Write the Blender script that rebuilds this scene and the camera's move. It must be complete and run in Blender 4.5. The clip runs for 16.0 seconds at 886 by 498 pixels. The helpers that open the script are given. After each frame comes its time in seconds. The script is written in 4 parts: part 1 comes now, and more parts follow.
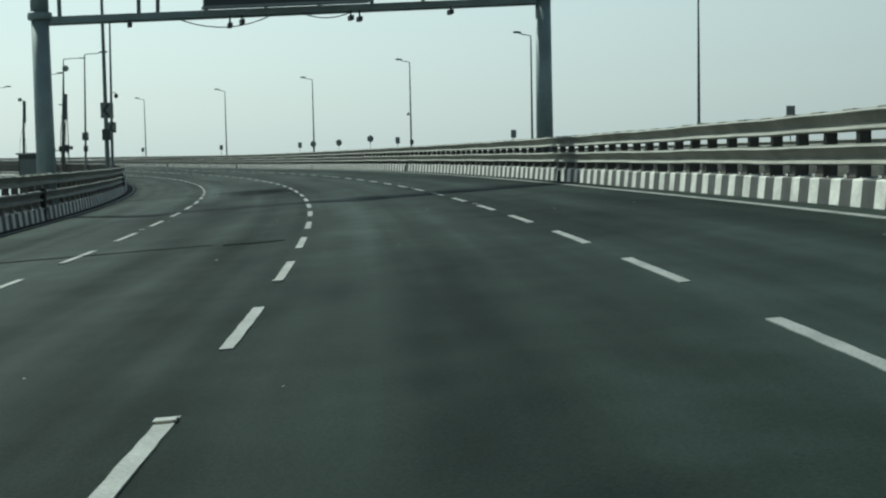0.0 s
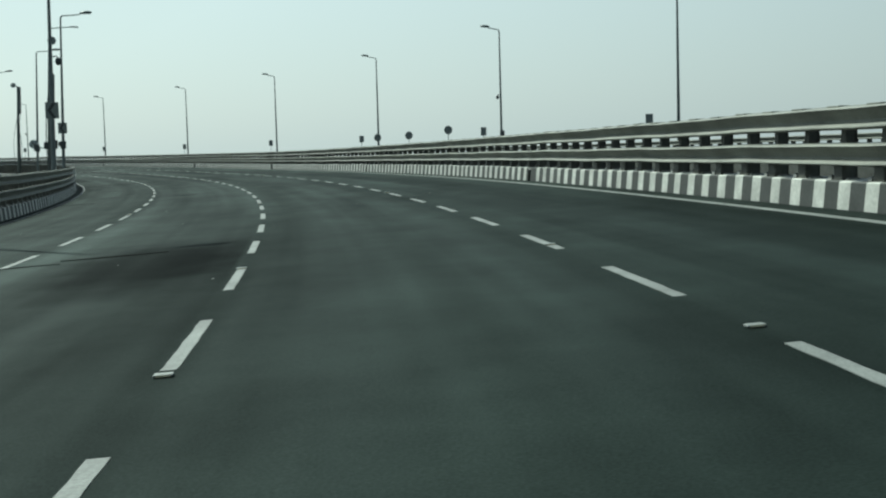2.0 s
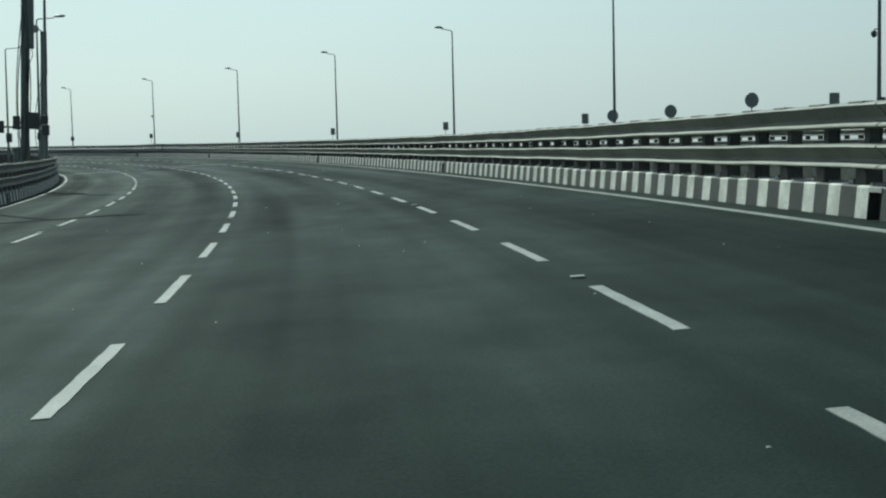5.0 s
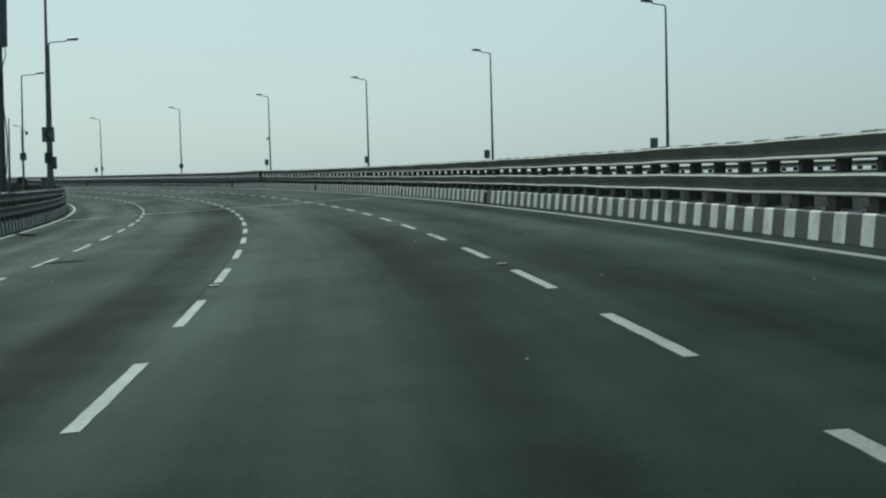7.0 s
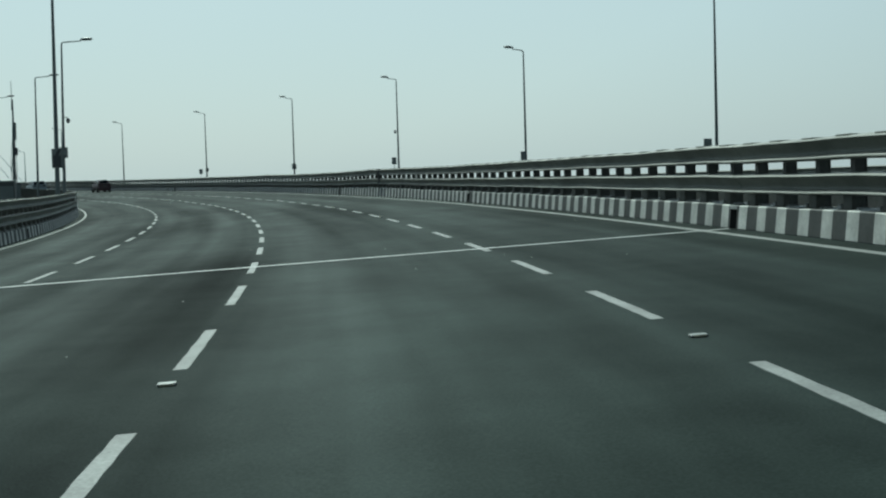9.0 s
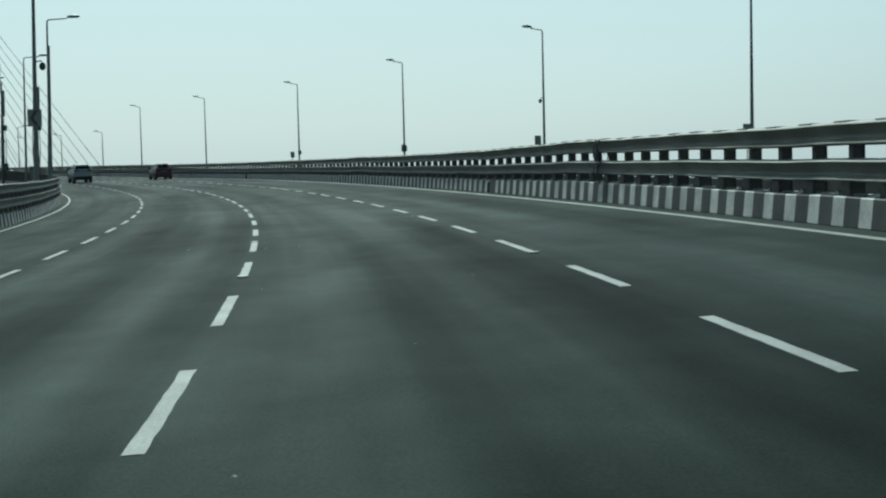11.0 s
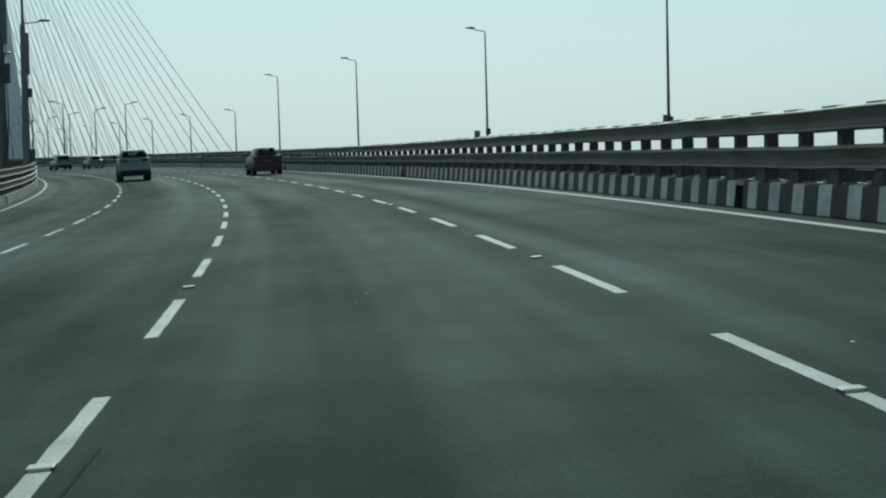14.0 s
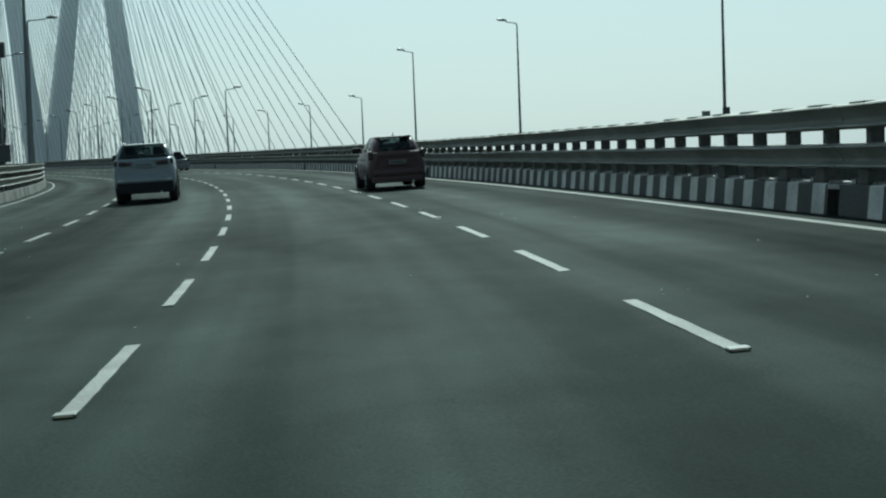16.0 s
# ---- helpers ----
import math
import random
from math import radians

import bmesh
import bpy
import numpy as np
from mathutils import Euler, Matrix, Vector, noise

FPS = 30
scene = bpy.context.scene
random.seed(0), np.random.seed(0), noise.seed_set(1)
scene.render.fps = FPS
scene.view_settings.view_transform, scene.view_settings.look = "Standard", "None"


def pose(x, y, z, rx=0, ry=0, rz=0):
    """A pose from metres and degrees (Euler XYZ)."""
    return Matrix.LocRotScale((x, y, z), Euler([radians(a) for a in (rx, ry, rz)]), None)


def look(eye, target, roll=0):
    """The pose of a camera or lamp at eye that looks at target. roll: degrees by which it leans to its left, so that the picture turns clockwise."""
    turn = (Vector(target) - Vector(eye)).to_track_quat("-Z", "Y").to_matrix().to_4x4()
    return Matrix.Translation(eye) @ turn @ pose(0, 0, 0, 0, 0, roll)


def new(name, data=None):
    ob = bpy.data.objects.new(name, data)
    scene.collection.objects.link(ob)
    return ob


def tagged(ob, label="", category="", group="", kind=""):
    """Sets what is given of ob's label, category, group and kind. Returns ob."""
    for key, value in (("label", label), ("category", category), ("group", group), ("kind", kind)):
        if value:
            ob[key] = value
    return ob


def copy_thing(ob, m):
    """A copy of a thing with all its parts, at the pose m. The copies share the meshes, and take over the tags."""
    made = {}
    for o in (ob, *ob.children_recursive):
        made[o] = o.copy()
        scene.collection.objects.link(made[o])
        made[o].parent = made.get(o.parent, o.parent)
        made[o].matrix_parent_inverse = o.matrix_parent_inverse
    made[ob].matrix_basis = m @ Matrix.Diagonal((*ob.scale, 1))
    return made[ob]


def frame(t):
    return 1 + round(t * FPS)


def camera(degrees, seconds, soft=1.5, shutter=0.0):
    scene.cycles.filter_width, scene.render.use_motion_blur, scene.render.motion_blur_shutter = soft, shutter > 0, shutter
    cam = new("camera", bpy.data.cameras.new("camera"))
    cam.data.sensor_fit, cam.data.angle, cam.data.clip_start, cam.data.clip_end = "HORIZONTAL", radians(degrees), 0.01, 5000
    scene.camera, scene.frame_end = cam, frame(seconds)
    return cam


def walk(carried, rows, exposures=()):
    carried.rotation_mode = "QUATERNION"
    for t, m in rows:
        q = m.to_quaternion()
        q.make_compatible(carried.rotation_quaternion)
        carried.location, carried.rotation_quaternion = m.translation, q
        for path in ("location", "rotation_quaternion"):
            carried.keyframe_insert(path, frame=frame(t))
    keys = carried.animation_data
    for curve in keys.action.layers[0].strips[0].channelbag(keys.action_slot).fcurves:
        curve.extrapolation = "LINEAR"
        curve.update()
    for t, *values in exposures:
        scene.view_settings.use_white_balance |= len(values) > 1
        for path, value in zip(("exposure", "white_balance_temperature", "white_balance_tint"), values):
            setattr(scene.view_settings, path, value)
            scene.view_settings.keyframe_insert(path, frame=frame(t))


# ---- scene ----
cam = camera(38.25, 16.0, soft=2.2)

# The road: a plan curve with a slowly changing bend, then the straight deck of the cable-stayed bridge.
# s runs along the line between the third and fourth lane, u to the right of it, z up from the asphalt.
KNOT_AT = [-33.7, 0.1, 33.9, 67.7, 101.5, 135.3, 169.1, 202.9, 236.7, 270.5, 304.3, 338.1, 371.9, 398.0, 412.0]
BEND = [2.591, 2.696, 2.676, 2.645, 2.421, 2.799, 2.504, 2.666, 2.643, 2.400, 2.734, 2.369, 3.178, 2.426, 0.126]
# the cross slope and the rise of the deck along the way
BANK_AT, BANKS = (-30, 15, 60, 105, 150, 195, 240, 285, 330), (0.0792, 0.0535, 0.0524, 0.0432, 0.0413, 0.0477, 0.0485, 0.0474, 0.0240)
RISE_AT, RISES = (-60, 0, 60, 120, 180, 240, 300, 360, 420, 480, 560, 700), (0.103, 0.0, -0.055, -0.172, 0.003, 0.272, 0.699, 1.347, 1.899, 2.45, 3.0, 3.5)
EYE = 1.279
S_FIRST, S_LAST, S_STEP = -133.725, 900.0, 0.5
STATION = np.arange(S_FIRST, S_LAST, S_STEP)
TURN = np.zeros(len(STATION))
bend_at = np.interp(STATION, KNOT_AT, BEND) * 1e-3
TURN[1:] = np.cumsum((bend_at[1:] + bend_at[:-1]) / 2 * S_STEP)
TURN -= np.interp(-33.725, STATION, TURN)
mid_turn = (TURN[1:] + TURN[:-1]) / 2
PLAN_X = np.concatenate([[0], np.cumsum(-np.sin(mid_turn) * S_STEP)])
PLAN_Y = np.concatenate([[0], np.cumsum(np.cos(mid_turn) * S_STEP)])
PLAN_X -= np.interp(-33.725, STATION, PLAN_X)
PLAN_Y -= np.interp(-33.725, STATION, PLAN_Y)


def heading(s):
    return float(np.interp(s, STATION, TURN))


def bank_at(s):
    return float(np.interp(s, BANK_AT, BANKS))


def rise(s):
    """The level of the deck, its breaks of slope rounded off."""
    return sum(float(np.interp(s + d, RISE_AT, RISES)) for d in (-12, -6, 0, 6, 12)) / 5


def place(s, u, z=0.0, bank=None):
    """A point of the world from the road's own coordinates."""
    a = heading(s)
    z += rise(s)
    bank = bank_at(s) if bank is None else bank
    return Vector((float(np.interp(s, STATION, PLAN_X)) + u * math.cos(a),
                   float(np.interp(s, STATION, PLAN_Y)) + u * math.sin(a), z + bank * u))


def stand(s, u, z=0.0, bank=None, turn=0.0):
    """A pose at a point of the road: y along the road, x to the right, z true up."""
    return Matrix.Translation(place(s, u, z, bank)) @ Matrix.Rotation(heading(s) + turn, 4, "Z")


# seconds, way along the road, offset, yaw off the road, pitch, roll
RIDE = [
    (0.0, -16.51, -2.420, -1.18, -4.27, -1.11),
    (0.5, -7.71, -2.473, -1.39, -4.26, -1.38),
    (1.0, 1.15, -2.513, -1.85, -4.37, -1.41),
    (1.5, 10.10, -2.525, -2.66, -4.47, -1.57),
    (2.0, 19.20, -2.483, -3.37, -4.40, -1.57),
    (2.5, 28.35, -2.434, -4.02, -4.47, -1.36),
    (3.0, 37.61, -2.333, -4.26, -4.50, -1.31),
    (3.5, 46.86, -2.199, -4.29, -4.65, -1.56),
    (4.0, 56.25, -2.149, -4.20, -4.65, -1.57),
    (4.5, 65.67, -2.139, -4.19, -4.67, -1.30),
    (5.0, 75.33, -2.116, -4.06, -4.70, -1.35),
    (5.5, 84.59, -2.098, -3.92, -4.34, -1.38),
    (6.0, 94.58, -2.092, -3.79, -4.00, -1.43),
    (6.5, 104.78, -2.099, -3.66, -3.65, -1.46),
    (7.0, 114.67, -2.124, -3.52, -3.29, -1.51),
    (7.5, 123.74, -2.165, -3.39, -2.94, -1.54),
    (8.0, 133.12, -2.251, -3.54, -3.08, -1.63),
    (8.5, 142.59, -2.335, -3.48, -3.09, -1.70),
    (9.0, 152.09, -2.423, -3.43, -3.04, -1.70),
    (9.5, 161.12, -2.496, -3.61, -3.16, -1.61),
    (10.0, 170.76, -2.569, -3.79, -3.28, -1.52),
    (10.5, 180.58, -2.635, -3.98, -3.40, -1.44),
    (11.0, 190.13, -2.687, -4.16, -3.52, -1.35),
    (11.5, 198.98, -2.716, -4.34, -3.64, -1.26),
    (12.0, 208.26, -2.748, -4.57, -3.72, -1.13),
    (12.5, 217.64, -2.690, -4.76, -3.73, -1.35),
    (13.0, 227.12, -2.623, -5.01, -3.80, -1.44),
    (13.5, 236.62, -2.553, -5.02, -3.79, -1.58),
    (14.0, 245.95, -2.436, -5.05, -3.94, -1.59),
    (14.5, 255.35, -2.353, -4.96, -3.92, -1.82),
    (15.0, 264.80, -2.263, -4.82, -3.99, -1.83),
    (15.5, 274.26, -2.223, -4.55, -3.92, -1.92),
    (16.0, 283.62, -2.222, -4.37, -3.97, -2.21),
]

rows = []
for t, s, u, yaw, pitch, roll in RIDE:
    eye = place(s, u, EYE)
    a, p = heading(s) + radians(yaw), radians(pitch)
    ahead = Vector((-math.sin(a) * math.cos(p), math.cos(a) * math.cos(p), math.sin(p)))
    rows.append((t, look(eye, eye + ahead * 10, roll)))
walk(cam, rows, exposures=[(0.0, 0.05, 5850, -10.5), (2.5, 0.0, 5800, -11), (5.0, -0.06, 5700, -11.5), (7.4, -0.3, 5600, -12), (9.2, -0.3, 5550, -12), (11.3, -0.13, 5500, -13), (13.0, -0.17, 5500, -13.5), (16.0, -0.14, 5500, -14)])

# ---- light: a hazy sun ahead and to the left, high over the sea
SUN_LEFT, SUN_UP = 41.0, 46.0
world = bpy.data.worlds.new("hazy_sky")
scene.world = world
world.use_nodes = True
wn = world.node_tree
sky = wn.nodes.new("ShaderNodeTexSky")
sky.sky_type = "NISHITA"
sky.sun_disc = False
sky.sun_elevation = radians(SUN_UP)
sky.sun_rotation = radians(-SUN_LEFT)
sky.air_density, sky.dust_density, sky.ozone_density = 1.2, 2.0, 1.0
back = wn.nodes["Background"]
back.inputs["Strength"].default_value = 0.098
haze = wn.nodes.new("ShaderNodeMix")
haze.data_type = "RGBA"
haze.inputs["B"].default_value = (6.75, 7.0, 7.08, 1)
# the haze is thickest towards the horizon and thins out overhead
coord, split, thin = wn.nodes.new("ShaderNodeTexCoord"), wn.nodes.new("ShaderNodeSeparateXYZ"), wn.nodes.new("ShaderNodeMapRange")
thin.interpolation_type = "SMOOTHSTEP"
thin.inputs["From Min"].default_value, thin.inputs["From Max"].default_value = 0.05, 0.75
thin.inputs["To Min"].default_value, thin.inputs["To Max"].default_value = 0.80, 0.1
wn.links.new(coord.outputs["Generated"], split.inputs[0])
wn.links.new(split.outputs["Z"], thin.inputs["Value"])
wn.links.new(thin.outputs[0], haze.inputs["Factor"])
wn.links.new(sky.outputs[0], haze.inputs["A"])
# and it glows towards the sun
aim, glow, lit = wn.nodes.new("ShaderNodeVectorMath"), wn.nodes.new("ShaderNodeMapRange"), wn.nodes.new("ShaderNodeVectorMath")
aim.operation, lit.operation = "DOT_PRODUCT", "SCALE"
aim.inputs[1].default_value = (-math.sin(radians(SUN_LEFT)) * math.cos(radians(SUN_UP)), math.cos(radians(SUN_LEFT)) * math.cos(radians(SUN_UP)), math.sin(radians(SUN_UP)))
glow.inputs["From Min"].default_value, glow.inputs["From Max"].default_value = 0.35, 0.70
glow.inputs["To Min"].default_value, glow.inputs["To Max"].default_value = 0.78, 1.13
wn.links.new(coord.outputs["Generated"], aim.inputs[0])
wn.links.new(aim.outputs["Value"], glow.inputs["Value"])
wn.links.new(haze.outputs["Result"], lit.inputs[0])
# the sky overhead is deeper than the hazy rim
dome, rim = wn.nodes.new("ShaderNodeMapRange"), wn.nodes.new("ShaderNodeMath")
dome.interpolation_type, rim.operation = "SMOOTHSTEP", "MULTIPLY"
dome.inputs["From Min"].default_value, dome.inputs["From Max"].default_value = 0.22, 0.9
dome.inputs["To Min"].default_value, dome.inputs["To Max"].default_value = 1.0, 0.55
wn.links.new(split.outputs["Z"], dome.inputs["Value"])
wn.links.new(glow.outputs[0], rim.inputs[0])
wn.links.new(dome.outputs[0], rim.inputs[1])
wn.links.new(rim.outputs[0], lit.inputs["Scale"])
wn.links.new(lit.outputs[0], back.inputs[0])
sun_data = bpy.data.lights.new("sun", "SUN")
sun_data.energy, sun_data.angle, sun_data.color = 5.0, radians(0.6), (1.0, 0.95, 0.85)
sun = new("sun", sun_data)
a, b = radians(SUN_LEFT), radians(SUN_UP)
sun.matrix_world = look((0, 0, 60), Vector((0, 0, 60)) - Vector((-math.sin(a) * math.cos(b), math.cos(a) * math.cos(b), math.sin(b))))


# ---- materials
def mat(name, color, rough=0.7, metal=0.0, grain=0.0, scale=40.0, stain=0.0, stain_scale=0.6, bump=0.0, coat=0.0, gloss=0.5):
    """A painted or mineral surface with fine grain, larger stains and relief, in world size."""
    m = bpy.data.materials.new(name)
    m.use_nodes = True
    n, l = m.node_tree.nodes, m.node_tree.links
    b = n["Principled BSDF"]
    b.inputs["Roughness"].default_value, b.inputs["Metallic"].default_value = rough, metal
    b.inputs["Coat Weight"].default_value = coat
    b.inputs["Specular IOR Level"].default_value = gloss
    geo = n.new("ShaderNodeNewGeometry")
    base = n.new("ShaderNodeRGB")
    base.outputs[0].default_value = (*color, 1)
    out = base.outputs[0]
    for amount, size, detail in ((stain, stain_scale, 4.0), (grain, scale, 3.0)):
        if not amount:
            continue
        tex = n.new("ShaderNodeTexNoise")
        tex.inputs["Scale"].default_value, tex.inputs["Detail"].default_value = size, detail
        l.new(geo.outputs["Position"], tex.inputs["Vector"])
        ramp = n.new("ShaderNodeMapRange")
        ramp.inputs[1].default_value, ramp.inputs[2].default_value = 0.3, 0.7
        ramp.inputs[3].default_value, ramp.inputs[4].default_value = 1 - amount, 1 + amount
        l.new(tex.outputs["Fac"], ramp.inputs[0])
        mul = n.new("ShaderNodeVectorMath")
        mul.operation = "SCALE"
        l.new(out, mul.inputs[0])
        l.new(ramp.outputs[0], mul.inputs["Scale"])
        out = mul.outputs[0]
    l.new(out, b.inputs["Base Color"])
    if bump:
        tex = n.new("ShaderNodeTexNoise")
        tex.inputs["Scale"].default_value, tex.inputs["Detail"].default_value = scale * 2, 4.0
        l.new(geo.outputs["Position"], tex.inputs["Vector"])
        bm = n.new("ShaderNodeBump")
        bm.inputs["Strength"].default_value, bm.inputs["Distance"].default_value = bump, 0.01
        l.new(tex.outputs["Fac"], bm.inputs["Height"])
        l.new(bm.outputs[0], b.inputs["Normal"])
    return m


def asphalt_material():
    """Dark asphalt: stone grain, broad blotches, and paler and darker tracks that run along the lanes (UV: metres across, along)."""
    m = bpy.data.materials.new("asphalt")
    m.use_nodes = True
    n, l = m.node_tree.nodes, m.node_tree.links
    b = n["Principled BSDF"]
    geo, uv = n.new("ShaderNodeNewGeometry"), n.new("ShaderNodeUVMap")
    uv.uv_map = "across_along"
    factors = []
    for source, stretch, scale, detail, low, high in ((uv.outputs[0], (1, 0.012, 1), 0.9, 3, 0.70, 1.32), (uv.outputs[0], (1, 0.12, 1), 0.35, 5, 0.58, 1.42), (uv.outputs[0], (1, 0.4, 1), 0.8, 4, 0.80, 1.20),
                                                      (geo.outputs["Position"], (1, 1, 1), 1.3, 5, 0.90, 1.10), (geo.outputs["Position"], (1, 1, 1), 55, 3, 0.80, 1.20)):
        size, tex, ramp = n.new("ShaderNodeVectorMath"), n.new("ShaderNodeTexNoise"), n.new("ShaderNodeMapRange")
        size.operation = "MULTIPLY"
        size.inputs[1].default_value = stretch
        tex.inputs["Scale"].default_value, tex.inputs["Detail"].default_value = scale, detail
        ramp.inputs[1].default_value, ramp.inputs[2].default_value, ramp.inputs[3].default_value, ramp.inputs[4].default_value = 0.3, 0.7, low, high
        l.new(source, size.inputs[0])
        l.new(size.outputs[0], tex.inputs["Vector"])
        l.new(tex.outputs["Fac"], ramp.inputs[0])
        factors.append(ramp.outputs[0])
    out = factors[0]
    for f in factors[1:]:
        mul = n.new("ShaderNodeMath")
        mul.operation = "MULTIPLY"
        l.new(out, mul.inputs[0])
        l.new(f, mul.inputs[1])
        out = mul.outputs[0]
    # the second lane was laid apart: darker in long stretches from the paving joint, and one oily patch
    def math_node(kind, a, c, d=None):
        m_node = n.new("ShaderNodeMath")
        m_node.operation = kind
        for socket, value in zip(m_node.inputs, (a, c, d)):
            if value is None:
                continue
            if isinstance(value, (int, float)):
                socket.default_value = value
            else:
                l.new(value, socket)
        return m_node.outputs[0]

    def ramp_node(value, a, c, to_a, to_c):
        r = n.new("ShaderNodeMapRange")
        r.interpolation_type = "SMOOTHSTEP"
        r.inputs[1].default_value, r.inputs[2].default_value, r.inputs[3].default_value, r.inputs[4].default_value = a, c, to_a, to_c
        l.new(value, r.inputs[0])
        return r.outputs[0]

    axes, along, ragged = n.new("ShaderNodeSeparateXYZ"), n.new("ShaderNodeTexNoise"), n.new("ShaderNodeTexNoise")
    l.new(uv.outputs[0], axes.inputs[0])
    along.noise_dimensions = "1D"
    along.inputs["Scale"].default_value, along.inputs["Detail"].default_value = 0.045, 2
    l.new(axes.outputs["Y"], along.inputs["W"])
    ragged.inputs["Scale"].default_value, ragged.inputs["Detail"].default_value = 0.9, 4
    l.new(uv.outputs[0], ragged.inputs["Vector"])
    lane = math_node("MULTIPLY", ramp_node(axes.outputs["X"], -3.84, -3.74, 1.0, 0.0), ramp_node(axes.outputs["X"], -7.4, -5.6, 0.0, 1.0))
    worn = math_node("MULTIPLY", lane, ramp_node(along.outputs["Fac"], 0.42, 0.6, 0.0, 0.2))
    du = math_node("MULTIPLY", math_node("ADD", axes.outputs["X"], 5.0), 0.55)
    dv = math_node("MULTIPLY", math_node("ADD", axes.outputs["Y"], -37.0), 0.22)
    far = math_node("ADD", math_node("SQRT", math_node("ADD", math_node("MULTIPLY", du, du), math_node("MULTIPLY", dv, dv)), 0), math_node("MULTIPLY", ragged.outputs["Fac"], 0.7))
    oil = math_node("MULTIPLY", lane, ramp_node(far, 0.75, 1.6, 0.58, 0.0))
    out = math_node("MULTIPLY", out, math_node("SUBTRACT", 1.0, math_node("ADD", worn, oil)))
    tint = n.new("ShaderNodeVectorMath")
    tint.operation = "SCALE"
    tint.inputs[0].default_value = (0.0136, 0.0190, 0.0162)
    l.new(out, tint.inputs["Scale"])
    l.new(tint.outputs[0], b.inputs["Base Color"])
    rough = n.new("ShaderNodeMapRange")
    rough.inputs[1].default_value, rough.inputs[2].default_value, rough.inputs[3].default_value, rough.inputs[4].default_value = 0.75, 1.3, 0.77, 0.69
    l.new(factors[0], rough.inputs[0])
    l.new(rough.outputs[0], b.inputs["Roughness"])
    l.new(math_node("MULTIPLY", out, 0.040), b.inputs["Specular IOR Level"])
    b.inputs["Specular Tint"].default_value = (0.4, 1.0, 0.98, 1)
    stones, relief = n.new("ShaderNodeTexVoronoi"), n.new("ShaderNodeBump")
    stones.inputs["Scale"].default_value = 70
    relief.inputs["Strength"].default_value, relief.inputs["Distance"].default_value = 0.18, 0.005
    l.new(geo.outputs["Position"], stones.inputs["Vector"])
    l.new(stones.outputs["Distance"], relief.inputs["Height"])
    l.new(relief.outputs[0], b.inputs["Normal"])
    return m


M_ASPHALT = asphalt_material()
M_LINE = mat("road_paint", (0.175, 0.185, 0.175), 0.7, 0, 0.24, 45, 0.24, 1.8, 0.1)
M_CONCRETE = mat("concrete", (0.33, 0.33, 0.31), 0.85, 0, 0.12, 30, 0.2, 0.5, 0.3)
M_WHITE = mat("white_kerb_paint", (0.50, 0.50, 0.46), 0.7, 0, 0.14, 20, 0.26, 2.2, 0.2)
M_KERB = mat("grimy_kerb_concrete", (0.17, 0.172, 0.152), 0.85, 0, 0.2, 14, 0.4, 1.2, 0.3)
M_BLACK = mat("black_kerb_paint", (0.034, 0.037, 0.034), 0.7, 0, 0.2, 20, 0.3, 2.0, 0.2)
M_RAIL = mat("rail_paint", (0.198, 0.200, 0.170), 0.6, 0, 0.12, 25, 0.24, 1.1, 0.1)
M_POST = mat("post_paint", (0.062, 0.062, 0.052), 0.7, 0, 0.2, 20, 0.3, 3, 0.1)
M_STEEL = mat("galvanised_steel", (0.20, 0.22, 0.22), 0.5, 0.6, 0.1, 20, 0.15, 2)
M_POLE = mat("pole_paint", (0.115, 0.13, 0.13), 0.55, 0.2, 0.1, 20, 0.15, 1.5)
M_GANTRY = mat("gantry_paint", (0.19, 0.235, 0.235), 0.5, 0.1, 0.08, 12, 0.2, 1.0)
M_HOLE = mat("drain_shadow", (0.012, 0.012, 0.013), 0.9)
M_DARK = mat("dark_housing", (0.042, 0.047, 0.049), 0.6, 0, 0.1, 30)
M_LENS = mat("lamp_glass", (0.55, 0.57, 0.55), 0.25)
# pale concrete, lifted and blued for the haze over the distant pylons
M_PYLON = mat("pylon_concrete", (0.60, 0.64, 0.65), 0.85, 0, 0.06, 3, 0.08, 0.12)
M_CABLE = mat("cable_sheath", (0.85, 0.87, 0.87), 0.5)


def water_material():
    m = bpy.data.materials.new("sea_water")
    m.use_nodes = True
    n, l = m.node_tree.nodes, m.node_tree.links
    b = n["Principled BSDF"]
    b.inputs["Base Color"].default_value, b.inputs["Roughness"].default_value = (0.10, 0.13, 0.125, 1), 0.25
    geo, tex, bm = n.new("ShaderNodeNewGeometry"), n.new("ShaderNodeTexNoise"), n.new("ShaderNodeBump")
    tex.inputs["Scale"].default_value, tex.inputs["Detail"].default_value = 0.4, 6
    bm.inputs["Strength"].default_value, bm.inputs["Distance"].default_value = 0.6, 0.5
    l.new(geo.outputs["Position"], tex.inputs["Vector"])
    l.new(tex.outputs["Fac"], bm.inputs["Height"])
    l.new(bm.outputs[0], b.inputs["Normal"])
    return m


M_WATER = water_material()


# ---- mesh helpers
def bm_object(name, bm, materials, parent=None, label=""):
    me = bpy.data.meshes.new(name)
    bm.normal_update()
    bm.to_mesh(me)
    bm.free()
    for m in materials if isinstance(materials, (list, tuple)) else [materials]:
        me.materials.append(m)
    ob = new(name, me)
    ob.parent = parent
    if label:
        ob["label"] = label
    return ob


def part(name, bm, material, parent, label=""):
    return bm_object(name, bm, material, parent, label)


def piece(name, mesh, m, parent):
    """One more object on a shared mesh."""
    ob = new(name, mesh)
    ob.parent = parent
    ob.matrix_local = m
    return ob


